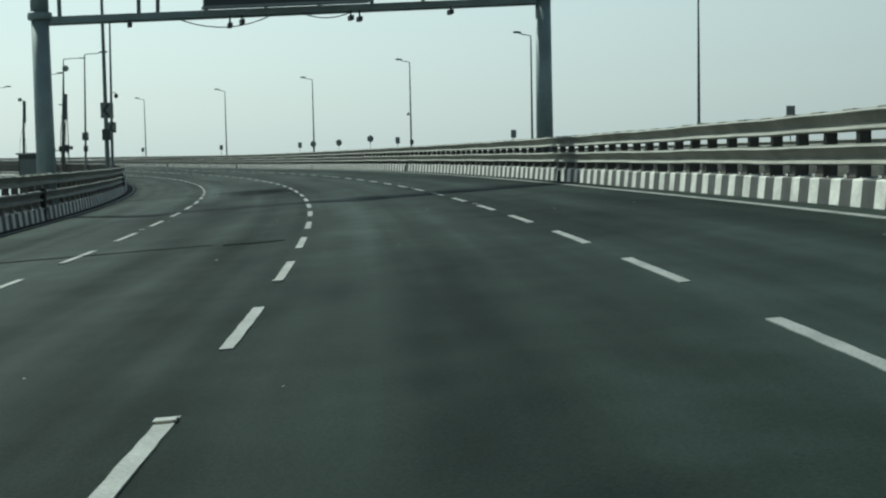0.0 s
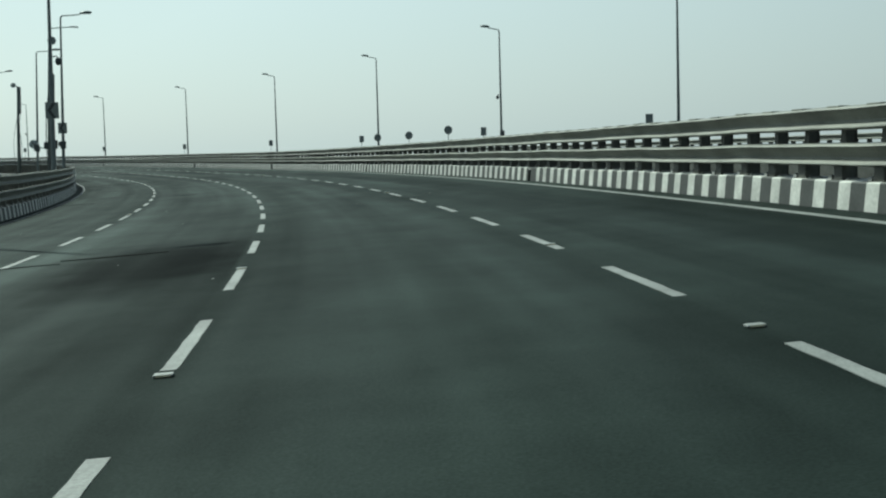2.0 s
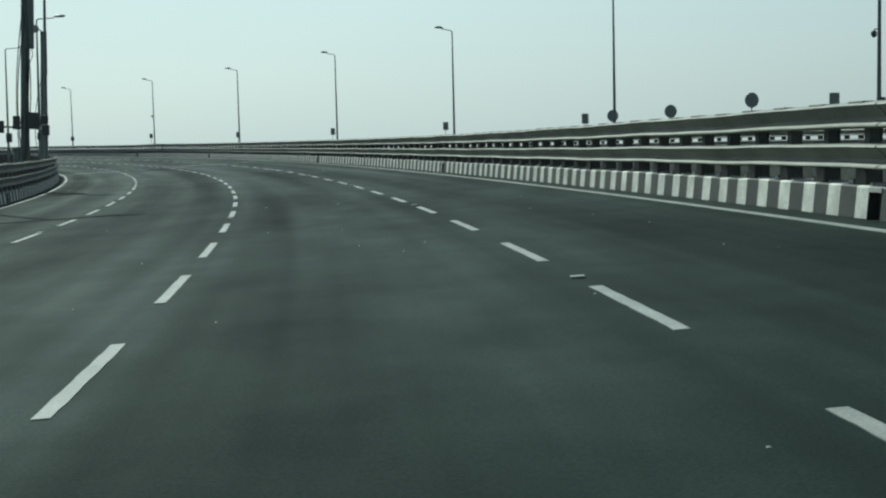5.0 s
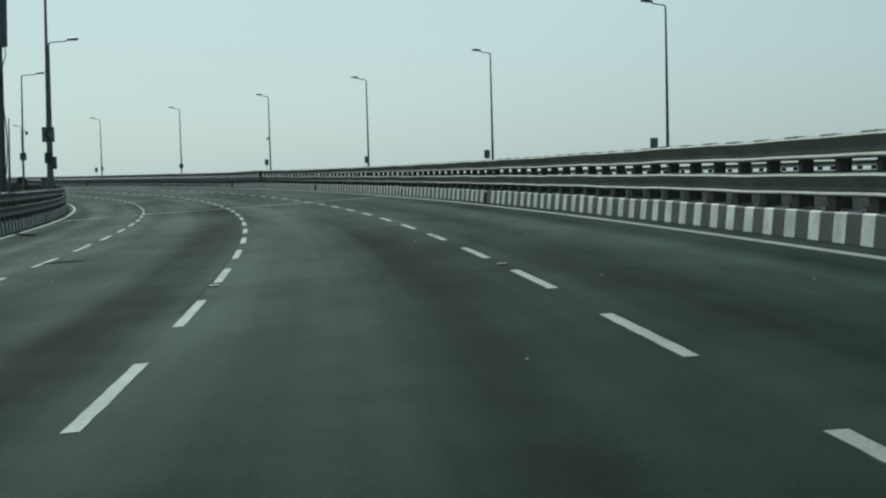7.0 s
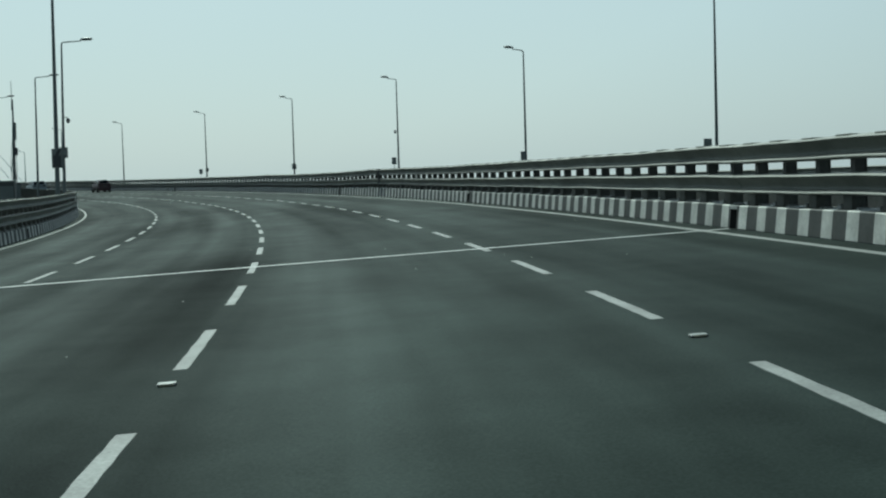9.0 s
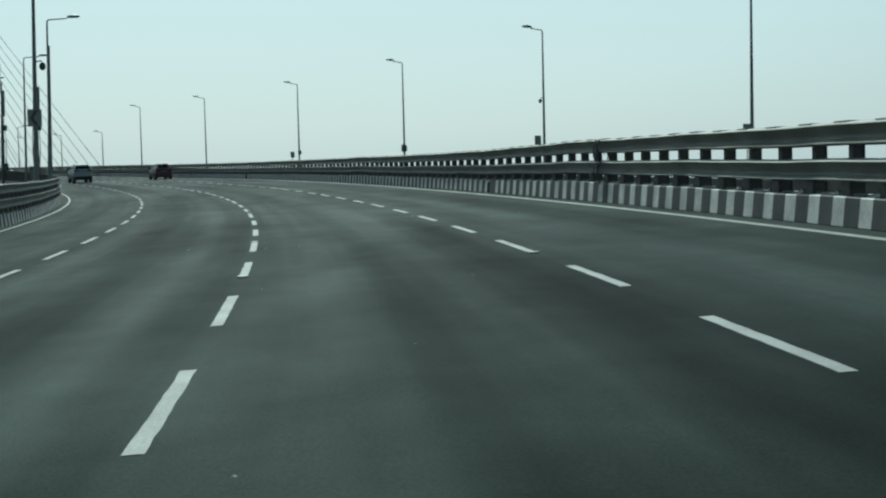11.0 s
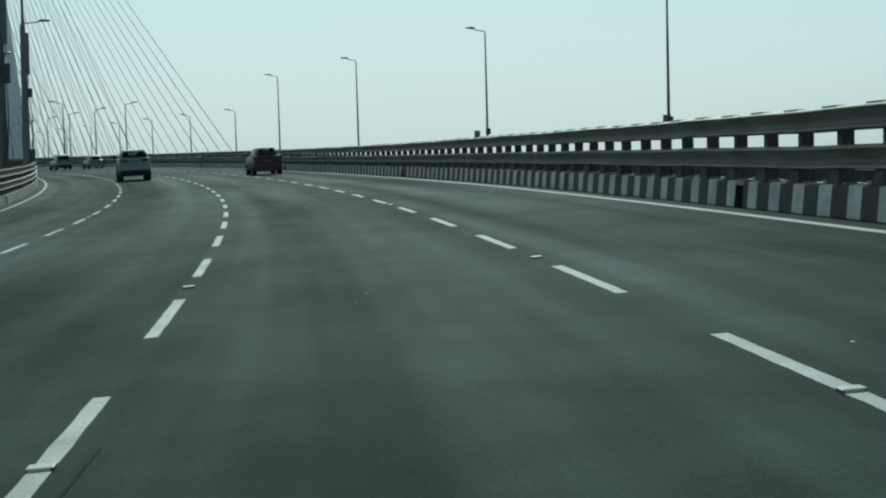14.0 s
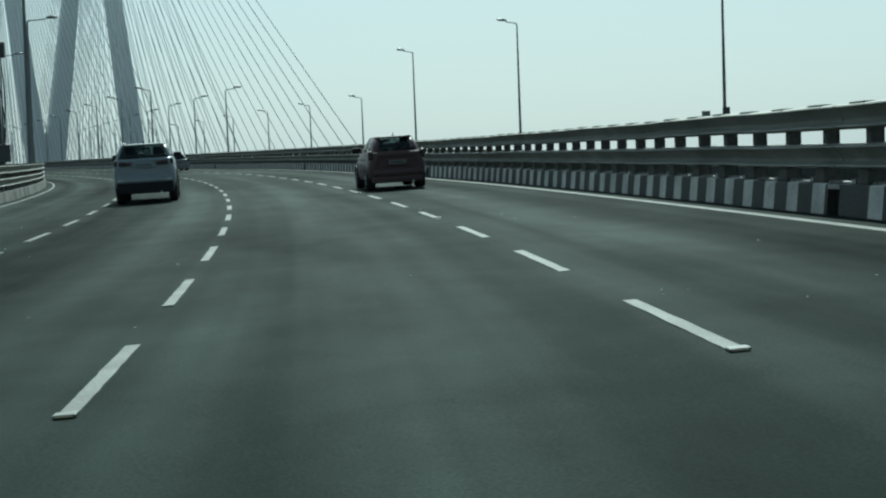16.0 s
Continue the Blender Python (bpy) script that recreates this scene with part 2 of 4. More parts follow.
def thing(name, m, label, category, group="", kind=""):
    ob = new(name)
    ob.empty_display_size = 0.2
    ob.matrix_world = m
    return tagged(ob, label, category, group, kind)


def box(bm, x0, x1, y0, y1, z0, z1, bevel=0.0, m=None, index=0):
    r = bmesh.ops.create_cube(bm, size=1.0)
    vs = r["verts"]
    for v in vs:
        v.co = Vector(((x0 + x1) / 2 + v.co.x * (x1 - x0), (y0 + y1) / 2 + v.co.y * (y1 - y0), (z0 + z1) / 2 + v.co.z * (z1 - z0)))
    fs = {f for v in vs for f in v.link_faces}
    for f in fs:
        f.material_index = index
    if bevel:
        es = list({e for v in vs for e in v.link_edges})
        r = bmesh.ops.bevel(bm, geom=es, offset=bevel, segments=2, affect="EDGES", profile=0.6)
        vs = list({v for f in r["faces"] for v in f.verts} | {v for v in vs if v.is_valid})
    if m is not None:
        bmesh.ops.transform(bm, matrix=m, verts=vs)
    return bm


def tube(bm, points, radii, sides=12, caps=True):
    """A round bar through points, with its own radius at each."""
    rings = []
    pts = [Vector(p) for p in points]
    for i, p in enumerate(pts):
        d = (pts[min(i + 1, len(pts) - 1)] - pts[max(i - 1, 0)]).normalized()
        side = d.cross(Vector((0, 1, 0)) if abs(d.y) < 0.9 else Vector((1, 0, 0))).normalized()
        other = d.cross(side)
        r = radii[i] if isinstance(radii, (list, tuple)) else radii
        rings.append([bm.verts.new(p + r * (math.cos(k * math.tau / sides) * side + math.sin(k * math.tau / sides) * other)) for k in range(sides)])
    for a, b in zip(rings, rings[1:]):
        for k in range(sides):
            f = bm.faces.new((a[k], a[(k + 1) % sides], b[(k + 1) % sides], b[k]))
            f.smooth = True
    if caps:
        bm.faces.new(rings[0][::-1])
        bm.faces.new(rings[-1])
    return bm


def sweep(profile, s0, s1, step, bank=None, z_add=None, origin=None, u_add=None):
    """A closed profile of (u, z) carried along the road; origin: a matrix whose frame the mesh is given in."""
    bm = bmesh.new()
    n = max(1, round((s1 - s0) / step))
    inv = origin.inverted() if origin is not None else None
    rings = []
    uv = bm.loops.layers.uv.new("across_along")
    for i in range(n + 1):
        s = s0 + (s1 - s0) * i / n
        ring = []
        for u, z in profile:
            p = place(s, u + (u_add(s) if u_add else 0.0), z + (z_add(s) if z_add else 0.0), bank)
            ring.append(bm.verts.new(inv @ p if inv else p))
        rings.append(ring)
    k = len(profile)
    for i, (a, b) in enumerate(zip(rings, rings[1:])):
        for j in range(k):
            f = bm.faces.new((a[j], a[(j + 1) % k], b[(j + 1) % k], b[j]))
            for loop, (q, e) in zip(f.loops, ((j, i), ((j + 1) % k, i), ((j + 1) % k, i + 1), (j, i + 1))):
                loop[uv].uv = (profile[q][0], s0 + (s1 - s0) * e / n)
    bm.faces.new(rings[0][::-1])
    bm.faces.new(rings[-1])
    bmesh.ops.recalc_face_normals(bm, faces=bm.faces)
    return bm


# ---- the setting
LANE = 3.6845
bm = bmesh.new()
bmesh.ops.create_circle(bm, cap_ends=True, segments=64, radius=4600)
bmesh.ops.translate(bm, verts=bm.verts, vec=(0, 0, -24))
tagged(bm_object("water", bm, M_WATER), "grey-green hazy sea below the bridge", "sea", kind="structure")

road = bm_object("road", sweep([(-12.4, 0), (4.75, 0), (4.75, -0.45), (1, -2.4), (-8.6, -2.4), (-12.4, -0.45)], -110, 800, 2.5), M_ASPHALT)
tagged(road, "dark grey asphalt carriageway of a sea bridge", "road", kind="structure")


def far_level(s):
    """How the deck of the opposite carriageway lies to this one's level."""
    return float(np.interp(s, [60, 145, 215, 290, 380, 420], [-1.24, -1.33, -1.72, -2.1, -2.1, -1.8]))


FAR_BANK = 0.05


def apart(s):
    """How far the opposite deck has swung away from this one, towards the cable-stayed bridge."""
    return float(np.interp(s, [380, 425, 470], [0, 5, 9.5]))


road_2 = bm_object("road_2", sweep([(6.3, 0), (29.3, 0), (29.3, -0.45), (24.5, -2.4), (11, -2.4), (6.3, -0.45)], -110, 800, 2.5, FAR_BANK, far_level, None, apart), M_ASPHALT)
tagged(road_2, "asphalt carriageway for oncoming traffic beyond the median barrier", "road", kind="structure")

def outward(s):
    return float(np.interp(s, [265, 305, 400], [0, 0.20, 0.24]))


for u, w, label in ((3.711, 0.15, "worn white edge line beside the median barrier"), (-11.0, 0.11, "worn white edge line beside the outer barrier")):
    tagged(bm_object("edge_line", sweep([(u - w / 2, 0.004), (u + w / 2, 0.004), (u + w / 2, -0.02), (u - w / 2, -0.02)], -60, 700, 1.5, u_add=None if u > 0 else lambda s: -0.8 * outward(s)), M_LINE),
           label, "road marking", "edge lines", "structure")


def dash_mesh(seed):
    """One worn dash of lane paint, bent with the road and a little ragged along its edges; its far end is at y = 0."""
    rnd = random.Random(seed)
    bm = bmesh.new()
    rings, low = [], []
    n = 14
    for i in range(n + 1):
        y = -2.54 + 2.54 * i / n + (rnd.uniform(-0.03, 0.03) if i in (0, n) else 0)
        rings.append([bm.verts.new((k * (0.055 + rnd.uniform(-0.006, 0.004)) - 0.0013 * y * y, y, 0.005)) for k in (-1, 1)])
        low.append([bm.verts.new(v.co - Vector((0, 0, 0.02))) for v in rings[-1]])
    for i in range(n):
        bm.faces.new((rings[i][0], rings[i][1], rings[i + 1][1], rings[i + 1][0]))
        bm.faces.new((rings[i][0], rings[i + 1][0], low[i + 1][0], low[i][0]))
        bm.faces.new((rings[i][1], low[i][1], low[i + 1][1], rings[i + 1][1]))
    bm.faces.new((rings[0][0], low[0][0], low[0][1], rings[0][1]))
    bm.faces.new((rings[-1][1], low[-1][1], low[-1][0], rings[-1][0]))
    bmesh.ops.recalc_face_normals(bm, faces=bm.faces)
    me = bpy.data.meshes.new("lane_dash")
    bm.to_mesh(me)
    bm.free()
    me.materials.append(M_LINE)
    return me


def tilt(s, u, z=0.0):
    """As stand(), but leaning with the road's cross slope and rise."""
    grade = (rise(s) - rise(s - 2.4)) / 2.4
    return stand(s, u, z) @ Matrix.Rotation(-math.atan(bank_at(s)), 4, "Y") @ Matrix.Rotation(math.atan(grade), 4, "X")


DASHES = [dash_mesh(k) for k in range(6)]
for u, pitch, phase in ((0.0, 4.939, -3.275), (-LANE, 4.9647, 0.177), (-7.348, 4.9975, 6.136)):
    for i in range(-12, 92):
        piece("lane_dash", DASHES[(i * 7 + i // 3) % 6], tilt(phase + i * pitch, u), road)

# ---- barriers
SLOT = 33.22
POST_GAP = 1.232
STRIPE = 0.8225


def mirrored(profile, side):
    return [(side * u, z) for u, z in profile][::side]


KERB = [(-0.02, 0.0), (-0.02, 0.008), (-0.022, 0.012), (0.014, 0.377), (0.03, 0.392), (0.42, 0.392), (0.42, 0.0)]
RAIL = [(0.075, 0.578), (0.03, 0.584), (0.012, 0.596), (0.018, 0.612), (0.065, 0.632), (0.13, 0.652), (0.150, 0.675), (0.138, 0.705), (0.095, 0.760), (0.035, 0.816), (0.005, 0.830), (0.0, 0.843), (0.012, 0.857), (0.06, 0.870), (0.20, 0.880), (0.20, 0.558)]
LOWER_RAIL = [(u, 0.594 + (z - 0.578) * 0.987) for u, z in RAIL]
UPPER_RAIL = [(u, 1.082 + (z - 0.578) * 1.02) for u, z in RAIL]


def kerb_mesh(s0, s1, u, side, origin, bank, z_add, striped, move, phase):
    """A kerb length: white bands a little narrower than the black ones, the first white one at phase."""
    bm = bmesh.new()
    inv = origin.inverted()
    prof = mirrored(KERB, side)
    cuts, k = [(s0 + 0.17, 1)], 0
    while s0 + phase + STRIPE * k + 0.19 < s1 - 0.2:
        mid = s0 + phase + STRIPE * k
        cuts += [(max(mid - 0.185, s0 + 0.18), 0), (mid + 0.185, 1)]
        k += 1
    cuts.append((s1 - 0.17, 1))
    rings = []
    for s, _ in cuts:
        rings.append([bm.verts.new(inv @ place(s, u + move(s) + a, z + (z_add(s) * (min(1.0, z / 0.377) if striped else 1.0) if z_add else 0), bank)) for a, z in prof])
    k = len(prof)
    for i, (a, b) in enumerate(zip(rings, rings[1:])):
        for j in range(k):
            f = bm.faces.new((a[j], a[(j + 1) % k], b[(j + 1) % k], b[j]))
            f.material_index = 2 if not striped else 1 if max(prof[j][1], prof[(j + 1) % k][1]) < 0.01 else cuts[i][1]
    # end faces black too, for the shade inside the drain gaps
    bm.faces.new(rings[0][::-1]).material_index = 1
    bm.faces.new(rings[-1]).material_index = 1
    bmesh.ops.recalc_face_normals(bm, faces=bm.faces)
    return bm


def post_mesh(side):
    """A short steel post: two flanges and a web on a base plate with bolts."""
    bm = bmesh.new()
    x0, x1 = (0.20, 0.35) if side > 0 else (-0.35, -0.20)
    box(bm, x0, x1, -0.055, -0.04, 0.40, 1.385)
    box(bm, x0, x1, 0.04, 0.055, 0.40, 1.385)
    box(bm, (x0 + x1) / 2 - 0.01, (x0 + x1) / 2 + 0.01, -0.04, 0.04, 0.40, 1.385)
    for x in (x0, x1):
        box(bm, x - 0.008, x + 0.008, -0.075, 0.075, 0.40, 1.38)
    box(bm, x0 - 0.06 if side < 0 else x0 - 0.1, x1 + 0.06 if side > 0 else x1 + 0.1, -0.13, 0.13, 0.388, 0.408)
    x0, x1 = sorted((side * 0.10, side * 0.30))
    box(bm, x0, x1, -0.16, 0.13, 0.40, 0.60, 0.02)
    box(bm, x0, x1, 0.17, 0.31, 0.392, 0.465, 0.012, None, 1)
    box(bm, x0 + 0.02, x1 - 0.02, -0.33, -0.24, 0.392, 0.43, 0.01, None, 1)
    me = bpy.data.meshes.new("post")
    bm.to_mesh(me)
    bm.free()
    me.materials.append(M_POST)
    me.materials.append(M_CONCRETE)
    return me


def splice_mesh(side):
    bm = bmesh.new()
    a, b = (0.01, 0.2) if side > 0 else (-0.2, -0.01)
    box(bm, a + 0.03, b, -0.2, 0.2, 1.376, 1.402, 0.004)
    me = bpy.data.meshes.new("cap_plate")
    bm.to_mesh(me)
    bm.free()
    me.materials.append(M_RAIL)
    return me


POSTS = {1: post_mesh(1), -1: post_mesh(-1)}
CAPS = {1: splice_mesh(1), -1: splice_mesh(-1)}


BANDS = {-10: 0.56, 23: 0.13, 56: 0.60, 90: 0.31, 123: 0.10, 156: 0.57, 199: 0.51, 232: 0.37, 265: 0.32, 299: 0.44}


def barrier(s0, s1, u, side, label, group, bank=None, z_add=None, striped=True, step=1.6, single=True, u_add=None):
    """One length of crash barrier from s0 to s1, its face at u; side: the way from the face to the back."""
    z = z_add(s0) if z_add else 0.0
    phase = BANDS.get(round(s0), 0.45)
    move = u_add or (lambda s: 0.0)
    o = stand(s0, u + move(s0), z, bank)
    t = thing("crash_barrier", o, label, "crash barrier", group)
    part("kerb", kerb_mesh(s0, s1, u, side, o, bank, z_add, striped, move, phase), [M_WHITE, M_BLACK, M_KERB], t, "concrete kerb painted in black and white bands" if striped else "")
    for name, prof in (("lower_rail", LOWER_RAIL), ("upper_rail", UPPER_RAIL)):
        part(name, sweep([(u + a, b) for a, b in mirrored(prof, side)], s0 + 0.02, s1 - 0.02, step, bank, z_add, o, u_add), M_RAIL, t)
    inv = o.inverted()
    row = bmesh.new()
    # near-black block set back in the drain gap in place of its shade
    bm = bmesh.new()
    x0, x1 = sorted((side * 0.1, side * 0.4))
    box(bm, x0, x1, -0.175, 0.175, 0.0, 0.325)
    part("drain_box", bm, M_HOLE, t, "black block in a drain opening, standing in for its shade")
    bm = bmesh.new()
    x0, x1 = sorted((-side * 0.002, side * 0.42))
    box(bm, x0, x1, -0.172, 0.172, 0.33, 0.391, 0.006)
    part("drain_lintel", bm, M_CONCRETE, t)
    if u < 0 and s0 < 60:
        bm = bmesh.new()
        box(bm, -0.12, 0.02, -0.16, 0.16, 0.04, 0.97, 0.03)
        part("joint_cover", bm, M_HOLE, t, "dark cover over the barrier joint")
    n = round((s1 - s0) / POST_GAP)
    for i in range(n):
        s = s0 + (i + 0.5) * (s1 - s0) / n
        m = inv @ stand(s, u + move(s), z_add(s) if z_add else 0.0, bank)
        if single:
            piece("post", POSTS[side], m, t)
            piece("cap_plate", CAPS[side], m, t)
        else:
            x0, x1 = sorted((side * 0.17, side * 0.4))
            box(row, x0, x1, -0.07, 0.07, 0.39, 1.385, 0, m)
    if single:
        row.free()
    else:
        tagged(part("rail_support", row, M_POST, t), kind="stuff")
    return t


M_MEDIAN = mat("dark_infill_concrete", (0.06, 0.063, 0.056), 0.9, 0, 0.25, 9, 0.45, 1.3, 0.3)
# dark wall added to fill the view under the median's lower rail
tagged(bm_object("median_infill", sweep([(6.3, 0.41), (6.34, 0.43), (6.46, 0.43), (6.5, 0.41), (6.5, -2.6), (6.3, -2.6)], -110, 800, 2.5, None, None, None, apart), M_MEDIAN),
       "dark mottled infill wall added between the two decks", "wall", kind="structure")
def wobble(s):
    """Small dents and waves in the run of the rails."""
    return 0.007 * math.sin(1.31 * s) + 0.005 * math.sin(3.3 * s + 1.0) + 0.004 * math.sin(0.47 * s)


def widen(s):
    """The outer barrier also swings out a little where the deck grows wider towards the bridge."""
    return wobble(s) - outward(s)


def settle(s):
    """How the barrier stands a little above or below its even height; it was built higher in a few places."""
    return 0.006 * math.sin(0.83 * s + 0.4) + 0.004 * math.sin(2.1 * s) + float(np.interp(s, [205, 214, 222, 227, 232, 250, 259, 265], [0, 0.04, 0.07, 0.04, 0.01, 0, 0.03, 0.005]))


slots = [56.4 + SLOT * (i - 4) for i in range(8)] + [172.7, 198.75, 231.7, 264.7] + [299.1 + 33.4 * i for i in range(16)]
for s0, s1 in zip(slots, slots[1:]):
    near = -50 < s0 < 430
    barrier(s0, s1, 4.223, 1, "tan steel double-rail crash barrier on a black and white kerb", "median barrier lengths", z_add=settle, step=0.8, single=near, u_add=wobble)
    barrier(s0, s1, -11.43, -1, "steel double-rail crash barrier on a kerb along the outer deck edge", "outer barrier lengths", z_add=settle, striped=s0 < 260, step=0.8, single=near, u_add=widen)
    barrier(s0, s1, 6.9, -1, "steel double-rail barrier of the opposite carriageway", "opposite median barrier lengths", FAR_BANK, far_level, False, 4, False, apart)
    barrier(s0, s1, 28.2, 1, "far steel double-rail barrier along the opposite outer edge", "opposite outer barrier lengths", FAR_BANK, far_level, False, 4, False, apart)


# ---- lamps
# pole paint lightened to stand in for haze on the far bridge lamps
M_HAZEPOLE = mat("hazed_pole_paint", (0.24, 0.27, 0.27), 0.55, 0.1, 0.1, 20, 0.15, 1.5)
M_HEAD = mat("lamp_housing", (0.10, 0.113, 0.113), 0.5, 0.2, 0.1, 20)


def lamp(side, height, reach, label, group, m, extras=(), paint=M_POLE):
    """A tapered street lamp; side: which way its arm reaches (1 to the right)."""
    t = thing("street_lamp", m, label, "street lamp", group)
    bm = bmesh.new()
    tube(bm, [(0, 0, 0), (0, 0, 0.5), (0, 0, height - 0.35), (0.02 * side, 0, height - 0.12), (0.12 * side, 0, height - 0.03)], [0.14, 0.125, 0.06, 0.055, 0.05])
    part("pole", bm, paint, t)
    bm = bmesh.new()
    tube(bm, [(0.1 * side, 0, height - 0.035), (reach * 0.7 * side, 0, height + 0.1), ((reach - 0.5) * side, 0, height + 0.17)], [0.045, 0.04, 0.035], 10)
    part("arm", bm, paint, t)
    bm = bmesh.new()
    n = 9
    rings = []
    for i in range(n):
        a = i / (n - 1)
        w, h = 0.06 + 0.2 * math.sin(math.pi * min(1, 0.1 + a * 0.85)) ** 0.7, 0.045 + 0.115 * math.sin(math.pi * (0.1 + a * 0.82)) ** 0.8
        x = (reach - 0.55 + 0.85 * a) * side
        rings.append([bm.verts.new((x, w * math.cos(q * math.tau / 10), height + 0.19 + 0.07 * a + h * max(-0.35, math.sin(q * math.tau / 10)))) for q in range(10)])
    for p, q in zip(rings, rings[1:]):
        for k in range(10):
            bm.faces.new((p[k], p[(k + 1) % 10], q[(k + 1) % 10], q[k])).smooth = True
    bm.faces.new(rings[0][::-1])
    bm.faces.new(rings[-1])
    bmesh.ops.recalc_face_normals(bm, faces=bm.faces)
    head = part("lamp_head", bm, M_HEAD, t)
    bm = bmesh.new()
    x0, x1 = sorted(((reach - 0.2) * side, (reach + 0.2) * side))
    box(bm, x0, x1, -0.12, 0.12, height + 0.17, height + 0.2, 0.01)
    part("glass", bm, M_LENS, head)
    bm = bmesh.new()
    tube(bm, [(0, 0, 0), (0, 0, 0.03)], 0.24, 16)
    part("base_plate", bm, M_STEEL, t)
    for z, kind in extras:
        bm = bmesh.new()
        if kind != "box":
            x = -0.36 if kind == "camera_left" else 0.36
            tube(bm, [(0, 0, z + 0.15), (x * 0.8, -0.1, z + 0.2), (x, -0.1, z + 0.1)], 0.03, 8)
            bmesh.ops.create_icosphere(bm, subdivisions=2, radius=0.15, matrix=Matrix.Translation((x, -0.1, z - 0.05)) @ Matrix.Diagonal((1, 1, 1.3, 1)))
            part("dome_camera", bm, M_DARK, t)
        else:
            box(bm, -0.2, 0.2, -0.3, -0.08, z - 0.28, z + 0.28, 0.02)
            part("junction_box", bm, M_DARK, t)
    return t


def base_level(s):
    return far_level(s) + FAR_BANK * (28.6 + apart(s))


FAR_LAMPS = ((37.1, 28.5, 12.25), (68.8, 28.28, 12.30), (101.1, 28.69, 12.49), (133.5, 28.81, 12.49), (164.0, 28.40, 12.25), (196.9, 28.71, 12.27), (229.3, 28.91, 12.27), (260.5, 28.50, 12.19), (292.3, 28.63, 12.24), (323.9, 28.30, 12.12), (355.5, 28.37, 11.80), (388.1, 28.85, 11.77), (418.0, 31.18, 11.86))
for i, (s, u, top) in enumerate(FAR_LAMPS):
    z = base_level(s)
    lamp(-1, top + 0.03 - z, 1.55, "grey street lamp with a single arm on the opposite outer edge", "opposite street lamps", stand(s, u, z, 0), [(6.3 - z, "camera_left")] if i == 8 else [(6.2 - z, "camera_left"), (2.75 - z, "box")] if i == 3 else [(2.75 - z, "box")] if i in (1, 9, 10) else [])
# the outer poles lean a little towards the road
LEAN = (0.1, 1.0, 1.5, 2.0, 1.1, 0.9, 1.3, 1.0)
for i in range(0, 12):
    s = 218.4 + 33.55 * (i - 5)
    z = -12.35 * bank_at(s)
    lamp(1, 11.75 - z, 1.9, "grey street lamp with a single arm behind the outer barrier", "outer street lamps", stand(s, -12.02, z, 0) @ pose(0, 0, 0, 0, LEAN[min(i, 7)], 0), [(6.05 - z, "camera")] if i in (1, 6) else [(2.45 - z, "box")] if i < 7 else [])


